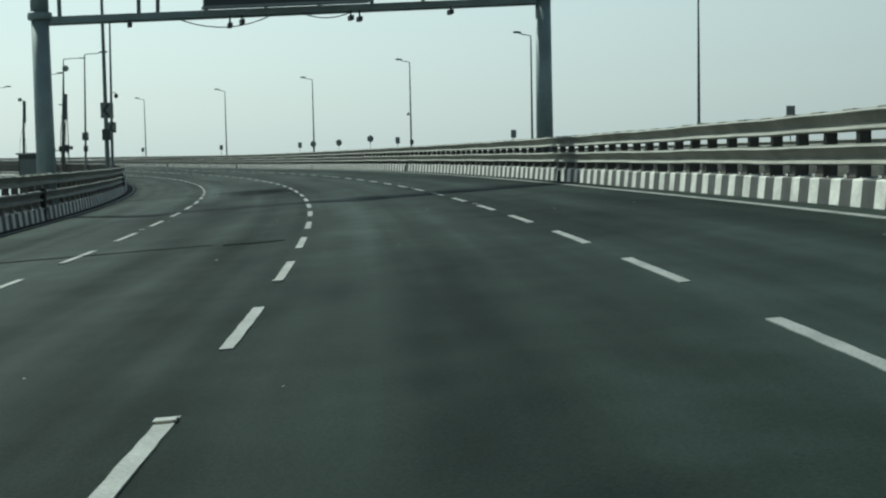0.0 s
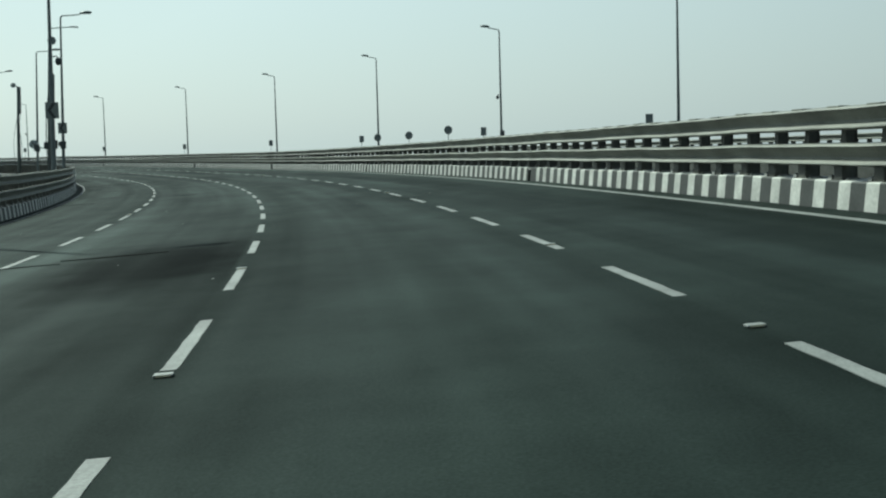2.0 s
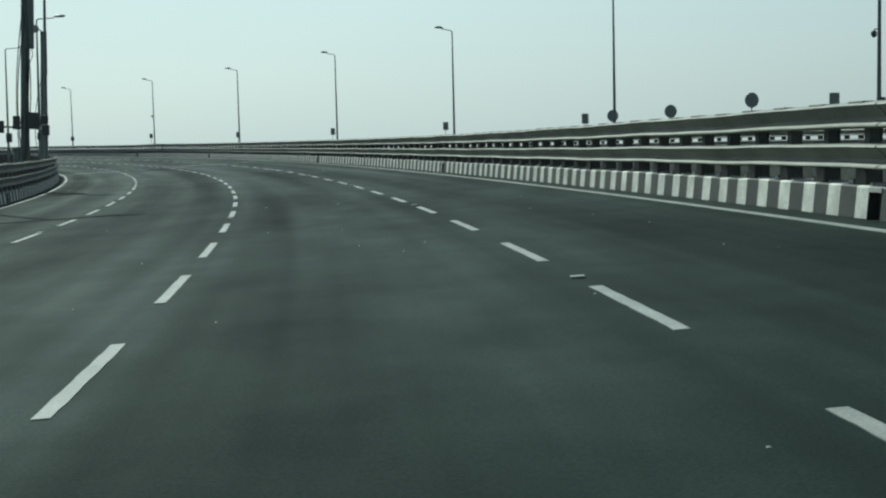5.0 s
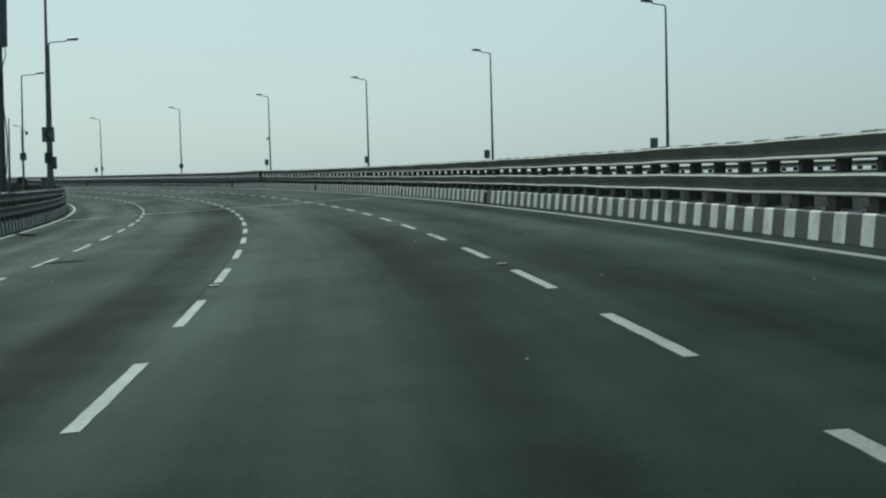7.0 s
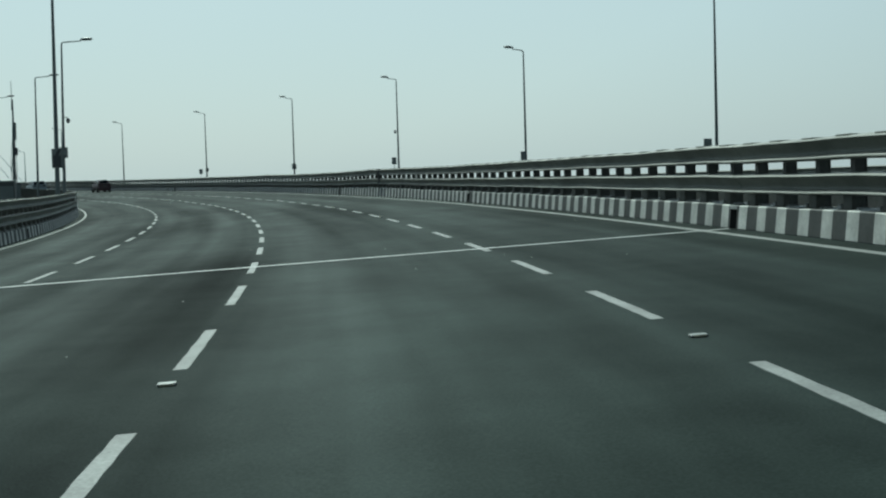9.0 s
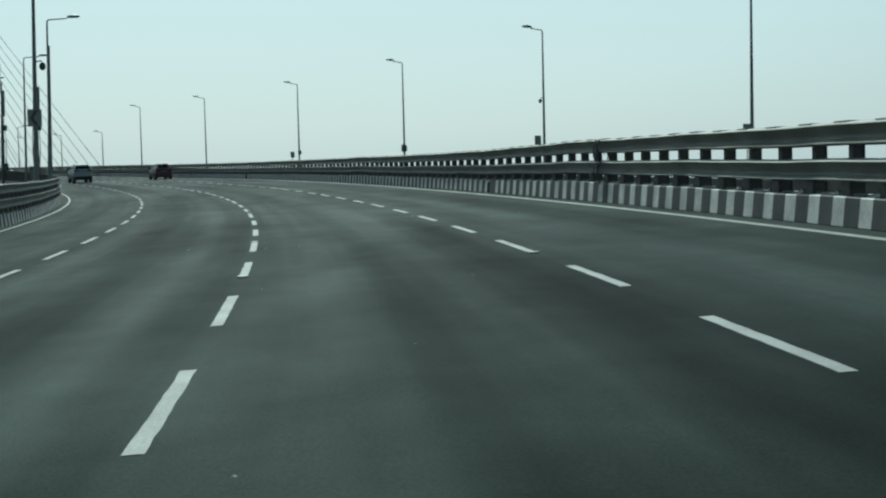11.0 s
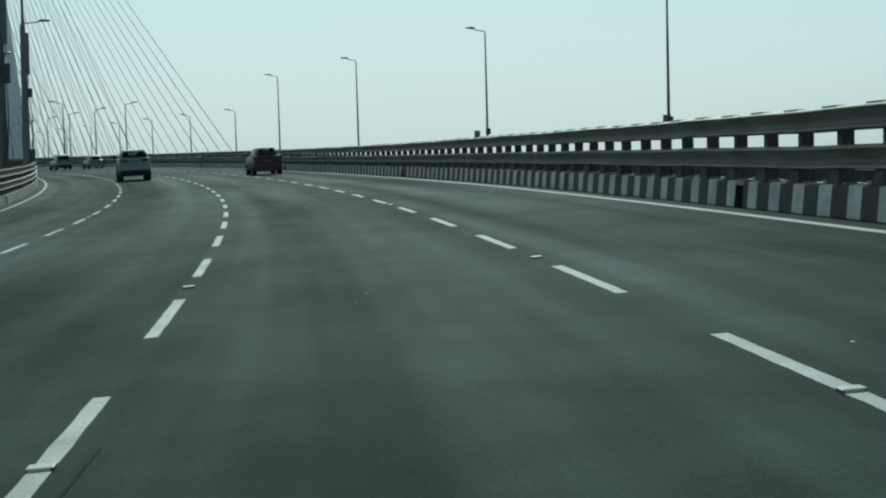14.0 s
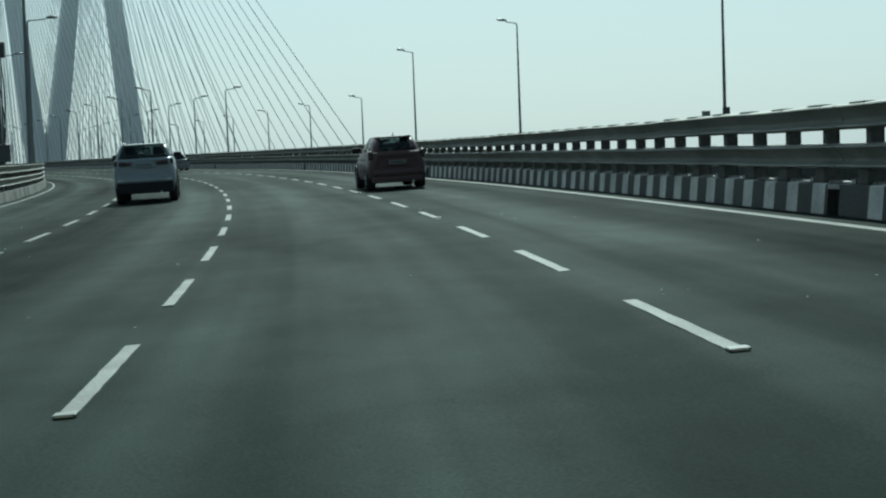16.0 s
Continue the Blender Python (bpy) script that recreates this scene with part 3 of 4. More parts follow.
# ---- overhead gantry across this carriageway
def gantry(s):
    o = stand(s, 0, 0, 0, 0.14)
    slope = 0.053

    def hung(bm):
        """The beams and all that they carry slope with the deck."""
        for v in bm.verts:
            v.co.z += slope * (v.co.x + 3.5)
        return bm

    t = thing("sign_gantry", o, "grey-green steel overhead sign gantry on two round columns", "gantry")
    for u in (-11.95, 4.98):
        z = bank_at(s) * u
        h = slope * (u + 3.5)
        bm = bmesh.new()
        tube(bm, [(u, 0, z - 0.4), (u, 0, 6.05 + h)], [0.31, 0.27], 24)
        col = part("column", bm, M_GANTRY, t)
        bm = bmesh.new()
        tube(bm, [(u, 0, 6.05 + h), (u, 0, 6.12 + h), (u, 0, 6.22 + h), (u, 0, 6.29 + h)], [0.36, 0.38, 0.38, 0.36], 24)
        part("collar", bm, M_GANTRY, col)
        bm = bmesh.new()
        tube(bm, [(u, 0, 6.29 + h), (u, 0, 7.6 + h)], 0.28, 24)
        part("upper_column", bm, M_GANTRY, col)
    for name, y, z0, z1, w in (("lower_beam", 0.30, 5.9, 6.15, 0.12), ("lower_beam", 0.02, 5.92, 6.15, 0.10), ("upper_beam", -0.35, 7.05, 7.22, 0.06)):
        bm = bmesh.new()
        box(bm, -11.75, 4.85, y - w, y + w, z0, z1, 0.015)
        part(name, hung(bm), M_GANTRY, t)
    bm = bmesh.new()
    tube(bm, [(-11.75, -0.33, 6.72), (-6.9, -0.33, 6.72)], 0.028, 8)
    part("hand_rail", hung(bm), M_GANTRY, t)
    for u in (-11.35, -8.9, -8.3, -6.75, -4.8, -3.0, -1.2, 0.6, 2.4, 4.1):
        bm = bmesh.new()
        tube(bm, [(u, 0.02, 6.1), (u, -0.35, 7.08)], 0.065, 10)
        part("strut", hung(bm), M_GANTRY, t)
        bm = bmesh.new()
        box(bm, u - 0.05, u + 0.05, 0.0, 0.3, 5.98, 6.06)
        part("cross_tie", hung(bm), M_GANTRY, t)
    for u0, u1, z0, z1 in ((-6.9, -1.5, 6.18, 8.15), (-1.35, 4.3, 6.28, 8.15)):
        bm = bmesh.new()
        box(bm, u0, u1, -0.85, -0.5, z0, z1, 0.03)
        b = part("sign_board", hung(bm), M_DARK, t, "dark variable-message sign board")
        bm = bmesh.new()
        box(bm, u0 - 0.05, u1 + 0.05, -0.88, -0.48, z0 - 0.06, z0 + 0.02)
        part("frame", hung(bm), M_STEEL, b)
    for u, drop in ((-6.0, 0.32), (-5.6, 0.22), (-1.95, 0.25), (-1.65, 0.3), (1.55, 0.2), (-9.2, 0.15)):
        bm = bmesh.new()
        tube(bm, [(u, -0.1, 5.95), (u, -0.1, 5.95 - drop)], 0.03, 8)
        box(bm, u - 0.07, u + 0.07, -0.3, 0.12, 5.95 - drop - 0.09, 5.95 - drop + 0.07, 0.015)
        part("camera", hung(bm), M_DARK, t, "small dark traffic camera under the beam")
    for u0, u1, sag in ((-7.7, -4.6, 0.34), (-3.6, -1.9, 0.18)):
        bm = bmesh.new()
        pts = [(u0 + (u1 - u0) * i / 12, -0.2, 5.9 - 4 * sag * (i / 12) * (1 - i / 12)) for i in range(13)]
        tube(bm, pts, 0.018, 6)
        part("hanging_cable", hung(bm), M_DARK, t)
    return t


gantry(27.7)

# ---- small things on and beside the road
M_STUD = mat("stud_plastic", (0.21, 0.22, 0.205), 0.5)
M_REFLECT = mat("reflector", (0.55, 0.5, 0.35), 0.2)


def road_stud(s, u):
    t = thing("road_stud", tilt(s, u, 0.004), "small white raised road stud on a lane line", "road stud", "road studs")
    bm = bmesh.new()
    box(bm, -0.062, 0.062, -0.045, 0.045, 0, 0.018, 0.007)
    part("housing", bm, M_STUD, t)
    bm = bmesh.new()
    box(bm, -0.046, 0.046, -0.049, -0.043, 0.003, 0.013)
    part("reflector", bm, M_REFLECT, t)
    return t


STUDS = {0.0: (12.1, 27.0, 34.33, 56.65, 64.6, 86.35, 101.2, 116.0, 131.1, 138.9, 146.3, 154.1, 160.95),
         -LANE: (-9.86, -2.44, 12.3, 27.2, 34.8, 56.6, 101.2, 116.0, 131.1, 146.0, 153.95, 160.75),
         -7.348: (12.2, 27.1, 56.6, 86.3, 101.2, 116.0, 131.1, 146.1, 160.8)}
first = road_stud(-17.3, 0.0)
for u, places in STUDS.items():
    for s in places:
        copy_thing(first, tilt(s, u, 0.004))
    for s in (228.85, 243.7, 251.65, 259.5, 274.9, 282.0, 290.55, 305.5, 320.4, 335.3, 350.2, 365.1):
        copy_thing(first, tilt(s, u, 0.004))
for s, u in ((191.4, 0.0), (206.3, 0.0), (206.1, -LANE), (213.7, -LANE), (236.2, -LANE)):
    copy_thing(first, tilt(s, u, 0.004))

# the expansion joint with its pale sealing strip, and ragged dark strips
M_JOINT = mat("joint_strip", (0.3, 0.31, 0.3), 0.6, 0.2, 0.15, 20, 0.2, 2)
M_RAGGED = mat("dark_strip", (0.008, 0.0095, 0.009), 0.8, 0, 0.2, 30, 0.2, 2, 0.1, gloss=0.02)
for s, w in ((172.75, 0.17),):
    tagged(bm_object("expansion_joint", sweep([(-11.7, 0.006), (4.15, 0.006), (4.15, -0.03), (-11.7, -0.03)], s - w / 2, s + w / 2, w), M_JOINT),
           "pale steel expansion joint across the carriageway", "expansion joint", kind="structure")


def ragged_strip(s, u0, u1, width, seed):
    rnd = random.Random(seed)
    bm = bmesh.new()
    n = max(6, int((u1 - u0) / 0.25))
    off, last = 0.0, None
    for i in range(n + 1):
        u = u0 + (u1 - u0) * i / n
        off += rnd.uniform(-0.05, 0.05)
        w = width * (0.25 + 0.75 * math.sin(math.pi * min(max(i / n, 0.03), 0.97))) * rnd.uniform(0.6, 1.2)
        pair = [bm.verts.new(place(s + off + k * w, u, 0.004)) for k in (-0.5, 0.5)]
        if last:
            bm.faces.new((last[0], pair[0], pair[1], last[1]))
        last = pair
    bmesh.ops.recalc_face_normals(bm, faces=bm.faces)
    bmesh.ops.solidify(bm, geom=bm.faces[:], thickness=0.006)
    tagged(bm_object("dark_strip", bm, M_RAGGED), "thin black ragged strip across part of the asphalt", "road patch", "tar seals", "structure")


for k, (s, u0, u1, w) in enumerate(((4.8, -11.0, -5.2, 0.12), (4.75, -5.0, -4.0, 0.3), (39.1, -6.6, -5.0, 0.22), (38.4, -10.8, -6.5, 0.12), (72.35, -6.5, -5.6, 0.3), (106.8, -11, -6.4, 0.35), (128.3, -11.2, -9.2, 0.4), (71.0, -11, -9.5, 0.2))):
    ragged_strip(s, u0, u1, w, k)

M_BOARD = mat("sign_face", (0.15, 0.165, 0.155), 0.5, 0, 0.1, 8, 0.1, 2)
M_CHEVRON = mat("sign_black", (0.03, 0.032, 0.034), 0.5)


def chevron_board(m, w, h, label, group):
    """A sign board with a black arrow-shaped band, its face towards oncoming drivers (-y)."""
    t = thing("chevron_sign", m, label, "chevron sign", group)
    bm = bmesh.new()
    box(bm, -w / 2, w / 2, -0.02, 0.02, -h / 2, h / 2, 0.008)
    part("plate", bm, M_BOARD, t)
    bm = bmesh.new()
    pts = [(0.28, 0.45), (0.02, 0.45), (-0.36, 0.0), (0.02, -0.45), (0.28, -0.45), (-0.08, 0.0)]
    f = bm.faces.new([bm.verts.new((a * w, -0.026, b * h)) for a, b in pts])
    r = bmesh.ops.extrude_face_region(bm, geom=[f])
    bmesh.ops.translate(bm, verts=[v for v in r["geom"] if isinstance(v, bmesh.types.BMVert)], vec=(0, 0.012, 0))
    bmesh.ops.recalc_face_normals(bm, faces=bm.faces)
    part("chevron", bm, M_CHEVRON, t)
    bm = bmesh.new()
    for z in (-h * 0.25, h * 0.25):
        box(bm, -w * 0.4, w * 0.4, 0.02, 0.06, z - 0.025, z + 0.025)
    part("bracket", bm, M_STEEL, t)
    return t


for i in range(0, 12):
    s = 218.4 + 33.55 * (i - 5)
    if i in (0, 1, 2, 4, 6):
        chevron_board(stand(s - 0.2, -11.94, 3.66, 0) @ pose(0, 0, 0, 0, 0, 4), 0.62, 0.78, "grey sign board with a black chevron on a lamp pole", "chevron signs")
    if i == 5:
        chevron_board(stand(s - 0.2, -11.9, 2.6, 0) @ pose(0, 0, 0, 0, 0, -8), 0.6, 0.95, "tall grey sign board with a black chevron on a lamp pole", "chevron signs")

M_PALEDISC = mat("disc_face", (0.34, 0.37, 0.37), 0.5, 0.0, 0.05, 10, 0.15, 3)
M_DISC = mat("disc_back", (0.15, 0.165, 0.165), 0.5, 0.2, 0.05, 10)


def post_sign(s, u, z, shape, label, group):
    """A small board or disc on a thin post that rises from the far barrier."""
    foot = far_level(s) + FAR_BANK * u + 1.35
    t = thing("roadside_sign", stand(s, u, foot, 0), label, "road sign", group)
    h = z - foot
    bm = bmesh.new()
    tube(bm, [(0, 0.03, -0.5), (0, 0.03, h)], 0.035, 8)
    part("post", bm, M_STEEL, t)
    bm = bmesh.new()
    if shape == "disc":
        bmesh.ops.create_cone(bm, cap_ends=True, segments=28, radius1=0.45, radius2=0.45, depth=0.04, matrix=Matrix.Translation((0, 0, h)) @ Matrix.Rotation(math.pi / 2, 4, "X"))
    else:
        box(bm, -0.29, 0.29, -0.02, 0.02, h - 0.4, h + 0.4, 0.01)
    part("plate", bm, M_DISC, t)
    return t


for s, z in ((57.1, 3.32), (105.3, 3.12), (137.1, 3.02), (169.4, 2.84), (198.7, 2.82), (229.9, 2.75), (261.2, 2.76), (293.5, 2.95), (324.7, 2.78), (358.2, 2.50)):
    post_sign(s, 28.6, z, "board", "dark grey rectangular sign back above the far barrier", "sign boards on the far barrier")
for s, z in ((145.6, 3.36), (155.9, 3.00), (164.7, 2.93)):
    post_sign(s, 28.6, z, "disc", "round dark sign disc above the far barrier", "round signs on the far barrier")


def round_sign(s, u, z, radius, label):
    """A round plate on the side of a lamp pole."""
    t = thing("round_sign", stand(s, u, z, 0), label, "road sign", "round signs on lamp poles")
    bm = bmesh.new()
    bmesh.ops.create_cone(bm, cap_ends=True, segments=28, radius1=radius, radius2=radius, depth=0.05, matrix=Matrix.Rotation(math.pi / 2, 4, "X"))
    part("plate", bm, M_PALEDISC, t)
    bm = bmesh.new()
    for x, turn in ((-0.13, 0.5), (0.13, 0.5), (0.0, -0.5)):
        box(bm, -0.045, 0.045, -0.032, -0.024, -radius * 0.55, radius * 0.55, 0, Matrix.Translation((x, 0, 0)) @ Matrix.Rotation(turn, 4, "Y"))
    part("symbol_bars", bm, M_CHEVRON, t)
    bm = bmesh.new()
    box(bm, 0, -12.02 - u, 0.03, 0.07, -0.03, 0.03)
    part("bracket", bm, M_STEEL, t)


def bare_pole(s, u, height, lean):
    """A tapered steel pole that carries nothing."""
    base = bank_at(s) * u
    t = thing("bare_pole", stand(s, u, base, 0) @ pose(0, 0, 0, 0, lean, 0), "dark tapered steel pole with no lamp behind the barrier", "pole")
    bm = bmesh.new()
    tube(bm, [(0, 0, 0), (0, 0, 0.6), (0, 0, height - base)], [0.16, 0.145, 0.06], 14)
    part("shaft", bm, M_POLE, t)
    bm = bmesh.new()
    tube(bm, [(0, 0, height - base), (0, 0, height - base + 0.05)], [0.075, 0.05], 12)
    part("cap", bm, M_STEEL, t)
    bm = bmesh.new()
    tube(bm, [(0, 0, 0), (0, 0, 0.03)], 0.26, 16)
    part("base_plate", bm, M_STEEL, t)


bare_pole(264.5, -11.98, 8.0, 1.7)
round_sign(151.1, -12.28, 2.9, 0.42, "round grey sign disc clamped to a lamp pole")


def antenna_mast(s, u, height, panels, dish, boxes, label, lean, arm=False):
    """A telecom mast: tapered pole, long panel antennas, a round dish, boxes on cross bars and loops of cable."""
    base = bank_at(s) * u
    t = thing("antenna_mast", stand(s, u, base, 0) @ pose(0, 0, 0, 0, lean, 0), label, "antenna mast", "antenna masts")
    bm = bmesh.new()
    tube(bm, [(0, 0, 0), (0, 0, height * 0.6), (0, 0, height)], [0.21, 0.15, 0.06], 14)
    part("pole", bm, M_POLE, t)
    for x, y, z, h in panels:
        bm = bmesh.new()
        z -= base
        box(bm, x - 0.2, x + 0.2, y - 0.1, y + 0.1, z, z + h, 0.05)
        p = part("panel_antenna", bm, M_POLE, t)
        bm = bmesh.new()
        for q in (0.25, h - 0.25):
            box(bm, min(x, 0), max(x, 0), -0.03, 0.03, z + q - 0.03, z + q + 0.03)
        part("bracket", bm, M_STEEL, p)
        bm = bmesh.new()
        for k in (-0.1, 0.0, 0.1):
            tube(bm, [(x + k, y, z), (x + k * 1.4, y - 0.02, z - 0.3), (x * 0.5 + k * 0.5, y - 0.05, z - 0.8), (0.1 + k * 0.3, -0.16, z - 1.5)], 0.018, 6)
        part("jumper_cables", bm, M_DARK, p)
    if not dish:
        bm = bmesh.new()
        tube(bm, [(-0.12, 0, height - 1.2), (-0.12, 0, height + 2.0)], [0.05, 0.03], 8)
        part("spike_antenna", bm, M_POLE, t)
    else:
        x, z, r = dish[0], dish[1] - base, dish[2]
        bm = bmesh.new()
        bmesh.ops.create_cone(bm, cap_ends=True, segments=24, radius1=r, radius2=r * 0.85, depth=0.3, matrix=Matrix.Translation((x, -0.12, z)) @ Matrix.Rotation(math.pi / 2, 4, "X"))
        d = part("dish", bm, M_STEEL, t)
        bm = bmesh.new()
        tube(bm, [(0, 0, z - 0.12), (x, 0, z)], 0.04, 8)
        part("dish_arm", bm, M_STEEL, d)
    for x, z, w, h in boxes:
        bm = bmesh.new()
        z -= base
        box(bm, x - w / 2, x + w / 2, -0.3, 0.05, z - h / 2, z + h / 2, 0.03)
        b = part("equipment_box", bm, M_DARK, t)
        bm = bmesh.new()
        box(bm, min(x, 0), max(x, 0), -0.04, 0.04, z - 0.04, z + 0.04)
        part("cross_bar", bm, M_STEEL, b)
    if arm:
        bm = bmesh.new()
        tube(bm, [(0, 0, height - 0.05), (1.0, 0, height + 0.1), (1.9, 0, height + 0.17)], [0.05, 0.04, 0.035], 10)
        a = part("lamp_arm", bm, M_POLE, t)
        bm = bmesh.new()
        box(bm, 1.7, 2.4, -0.14, 0.14, height + 0.14, height + 0.25, 0.05)
        part("lamp_head", bm, M_STEEL, a)
    for k in range(4 if boxes else 2):
        rnd = random.Random(int(s) + k)
        x0, bend = rnd.uniform(-0.18, 0.2), rnd.uniform(0.15, 0.45)
        top = height * rnd.uniform(0.45, 0.75)
        bm = bmesh.new()
        tube(bm, [(x0 * (1 - i / 10) + bend * math.sin(i / 10 * math.pi) * (1 if k % 2 else -1), -0.2, 0.4 + (top - 0.4) * i / 10) for i in range(11)], 0.022, 6)
        part("cable", bm, M_DARK, t)
    return t


antenna_mast(136.3, -12.2, 13.1, ((0.22, -0.1, 5.9, 2.8),), (0.22, 11.55, 0.36),
             ((-1.1, 2.4, 0.42, 0.55), (-0.35, 2.6, 0.3, 0.6), (0.38, 2.7, 0.5, 0.75), (0.85, 2.75, 0.3, 0.4)), "tall dark telecom mast with a panel antenna, dish and cable loops", 2.3, True)
antenna_mast(165.0, -12.3, 9.5, ((0.12, -0.05, 6.25, 2.85),), (-0.42, 9.25, 0.27), (), "slim telecom mast with one panel antenna and a dish", 1.5)
antenna_mast(304.7, -12.2, 11.2, ((0.1, -0.1, 6.25, 1.95),), None, ((0.22, 5.0, 0.34, 0.85),), "dark telecom mast with a short panel antenna and a spike", 1.2)
antenna_mast(338.0, -12.2, 10.9, ((0.08, -0.1, 6.9, 2.8),), None, ((0.25, 5.7, 0.34, 0.6), (0.2, 1.6, 0.6, 0.7)), "telecom mast with a long panel antenna and a spike", 1.2)

for s, u in ((26.9, -12.5), (203.5, -12.7), (297.0, -12.8)):
    t = thing("control_cabinet", stand(s, u, bank_at(s) * u, 0), "dark grey roadside control cabinet behind the barrier", "cabinet", "control cabinets")
    bm = bmesh.new()
    box(bm, -0.3, 0.3, -0.25, 0.25, 0.0, 2.05, 0.02)
    part("body", bm, M_DARK, t)
    bm = bmesh.new()
    box(bm, -0.36, 0.36, -0.31, 0.31, 2.05, 2.11, 0.01)
    part("roof", bm, M_STEEL, t)
    bm = bmesh.new()
    box(bm, -0.26, 0.26, -0.262, -0.25, 0.2, 1.9)
    door = part("door", bm, M_POLE, t)
    bm = bmesh.new()
    box(bm, 0.18, 0.21, -0.29, -0.262, 0.95, 1.12)
    part("handle", bm, M_STEEL, door)
# ground for what stands behind the outer barrier
tagged(bm_object("deck_edge", sweep([(-13.4, 0.0), (-12.4, 0.0), (-12.4, -0.4), (-13.4, -0.4)], -110, 800, 2.5), M_CONCRETE), "narrow concrete service strip of the deck", "deck", kind="structure")


# a tangle of black cable looped over the median rail
tangle = thing("cable_tangle", stand(219.2, 4.22), "loops of loose black cable slung over the median rail", "cable")
for k, (y0, y1, low, r) in enumerate(((-0.16, -0.05, 0.55, 0.022), (0.02, -0.12, 0.42, 0.018), (0.16, 0.05, 0.78, 0.02), (0.2, 0.5, 0.95, 0.009), (-0.1, 0.24, 0.60, 0.012))):
    bm = bmesh.new()
    pts = [(0.30, y1, low + 0.25), (0.27, (y0 + y1) / 2, 1.1), (0.22, y0 * 0.9, 1.40), (0.12, y0, 1.445), (0.01, y0, 1.43), (-0.04, y0 * 0.9, 1.27), (-0.03, y0 * 1.2, 1.05), (0.03, y0 * 0.7 + y1 * 0.3, 0.9), (-0.03, y1, 0.80), (-0.05, y1 * 1.3, max(low, 0.62)), (0.02, y1, low)]
    tube(bm, [(x + 0.01 * math.sin(3 * k + i), y + 0.03 * math.sin(5 * k + 2 * i), z) for i, (x, y, z) in enumerate(pts)], r, 7)
    part("cable_loop", bm, M_DARK, tangle)

M_SEAM = mat("seam_filler", (0.0095, 0.0145, 0.0122), 0.75, 0, 0.3, 20, 0.3, 1.5, gloss=0.022)
# a paving seam that runs beside the lane line, and pale specks of grit
for s0, s1, u in ((128, 146, -LANE - 0.09), (219, 252, -LANE + 0.19)):
    tagged(bm_object("paving_seam", sweep([(u - 0.008, 0.003), (u + 0.008, 0.003), (u + 0.008, -0.02), (u - 0.008, -0.02)], s0, s1, 0.9, u_add=lambda s: 0.012 * math.sin(2.3 * s) + 0.008 * math.sin(5.1 * s)), M_SEAM),
           "thin dark paving seam along a lane line", "road seam", "paving seams", "structure")
grit = random.Random(4)
bm = bmesh.new()
for k in range(240):
    s, u = grit.uniform(-10, 330), grit.uniform(-10.6, 3.5)
    r = grit.uniform(0.005, 0.017)
    m = tilt(s, u, 0.001) @ Matrix.Rotation(grit.uniform(0, 6), 4, "Z") @ Matrix.Diagonal((grit.uniform(0.6, 1.6), 1, 0.5, 1))
    vs = [bm.verts.new(m @ Vector(c)) for c in ((r, 0, 0), (0, r, 0), (-r, 0, 0), (0, -r, 0), (0.2 * r, 0.1 * r, r))]
    for a, b in ((0, 1), (1, 2), (2, 3), (3, 0)):
        bm.faces.new((vs[a], vs[b], vs[4]))
    bm.faces.new((vs[3], vs[2], vs[1], vs[0]))
tagged(bm_object("grit", bm, M_CONCRETE), "scattered pale specks of grit on the asphalt", "grit", kind="stuff")


# ---- cable-stayed bridge ahead
def pylon(s, u_left, u_right, meet, top, sway, label):
    mid = (u_left + u_right) / 2
    o = stand(s, mid, 0, 0)
    t = thing("bridge_pylon", o, label, "bridge pylon", "bridge pylons")
    half = (u_right - u_left) / 2

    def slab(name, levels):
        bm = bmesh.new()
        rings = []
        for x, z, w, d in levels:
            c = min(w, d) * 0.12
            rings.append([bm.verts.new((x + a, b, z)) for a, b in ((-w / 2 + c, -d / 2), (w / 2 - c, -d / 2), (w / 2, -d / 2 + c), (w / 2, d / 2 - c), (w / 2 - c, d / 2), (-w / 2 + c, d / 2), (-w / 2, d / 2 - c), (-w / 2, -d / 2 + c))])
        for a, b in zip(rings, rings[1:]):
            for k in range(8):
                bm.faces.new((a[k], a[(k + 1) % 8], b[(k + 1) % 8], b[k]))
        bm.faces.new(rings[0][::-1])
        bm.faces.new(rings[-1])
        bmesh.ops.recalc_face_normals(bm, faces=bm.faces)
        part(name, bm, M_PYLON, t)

    for side in (-1, 1):
        slab("leg", [(side * half, -25, 5.4, 6.4), (side * half, 0, 5.0, 6.0), (sway + side * 1.7, meet, 2.9, 4.4)])
    slab("mast", [(sway, meet - 5, 7.0, 4.6), (sway, meet + 5, 5.4, 4.4), (sway, top, 4.0, 4.0)])
    slab("crossbeam", [(0, -4.2, 2 * half, 3.4), (0, -2.2, 2 * half, 3.4)])
    return t


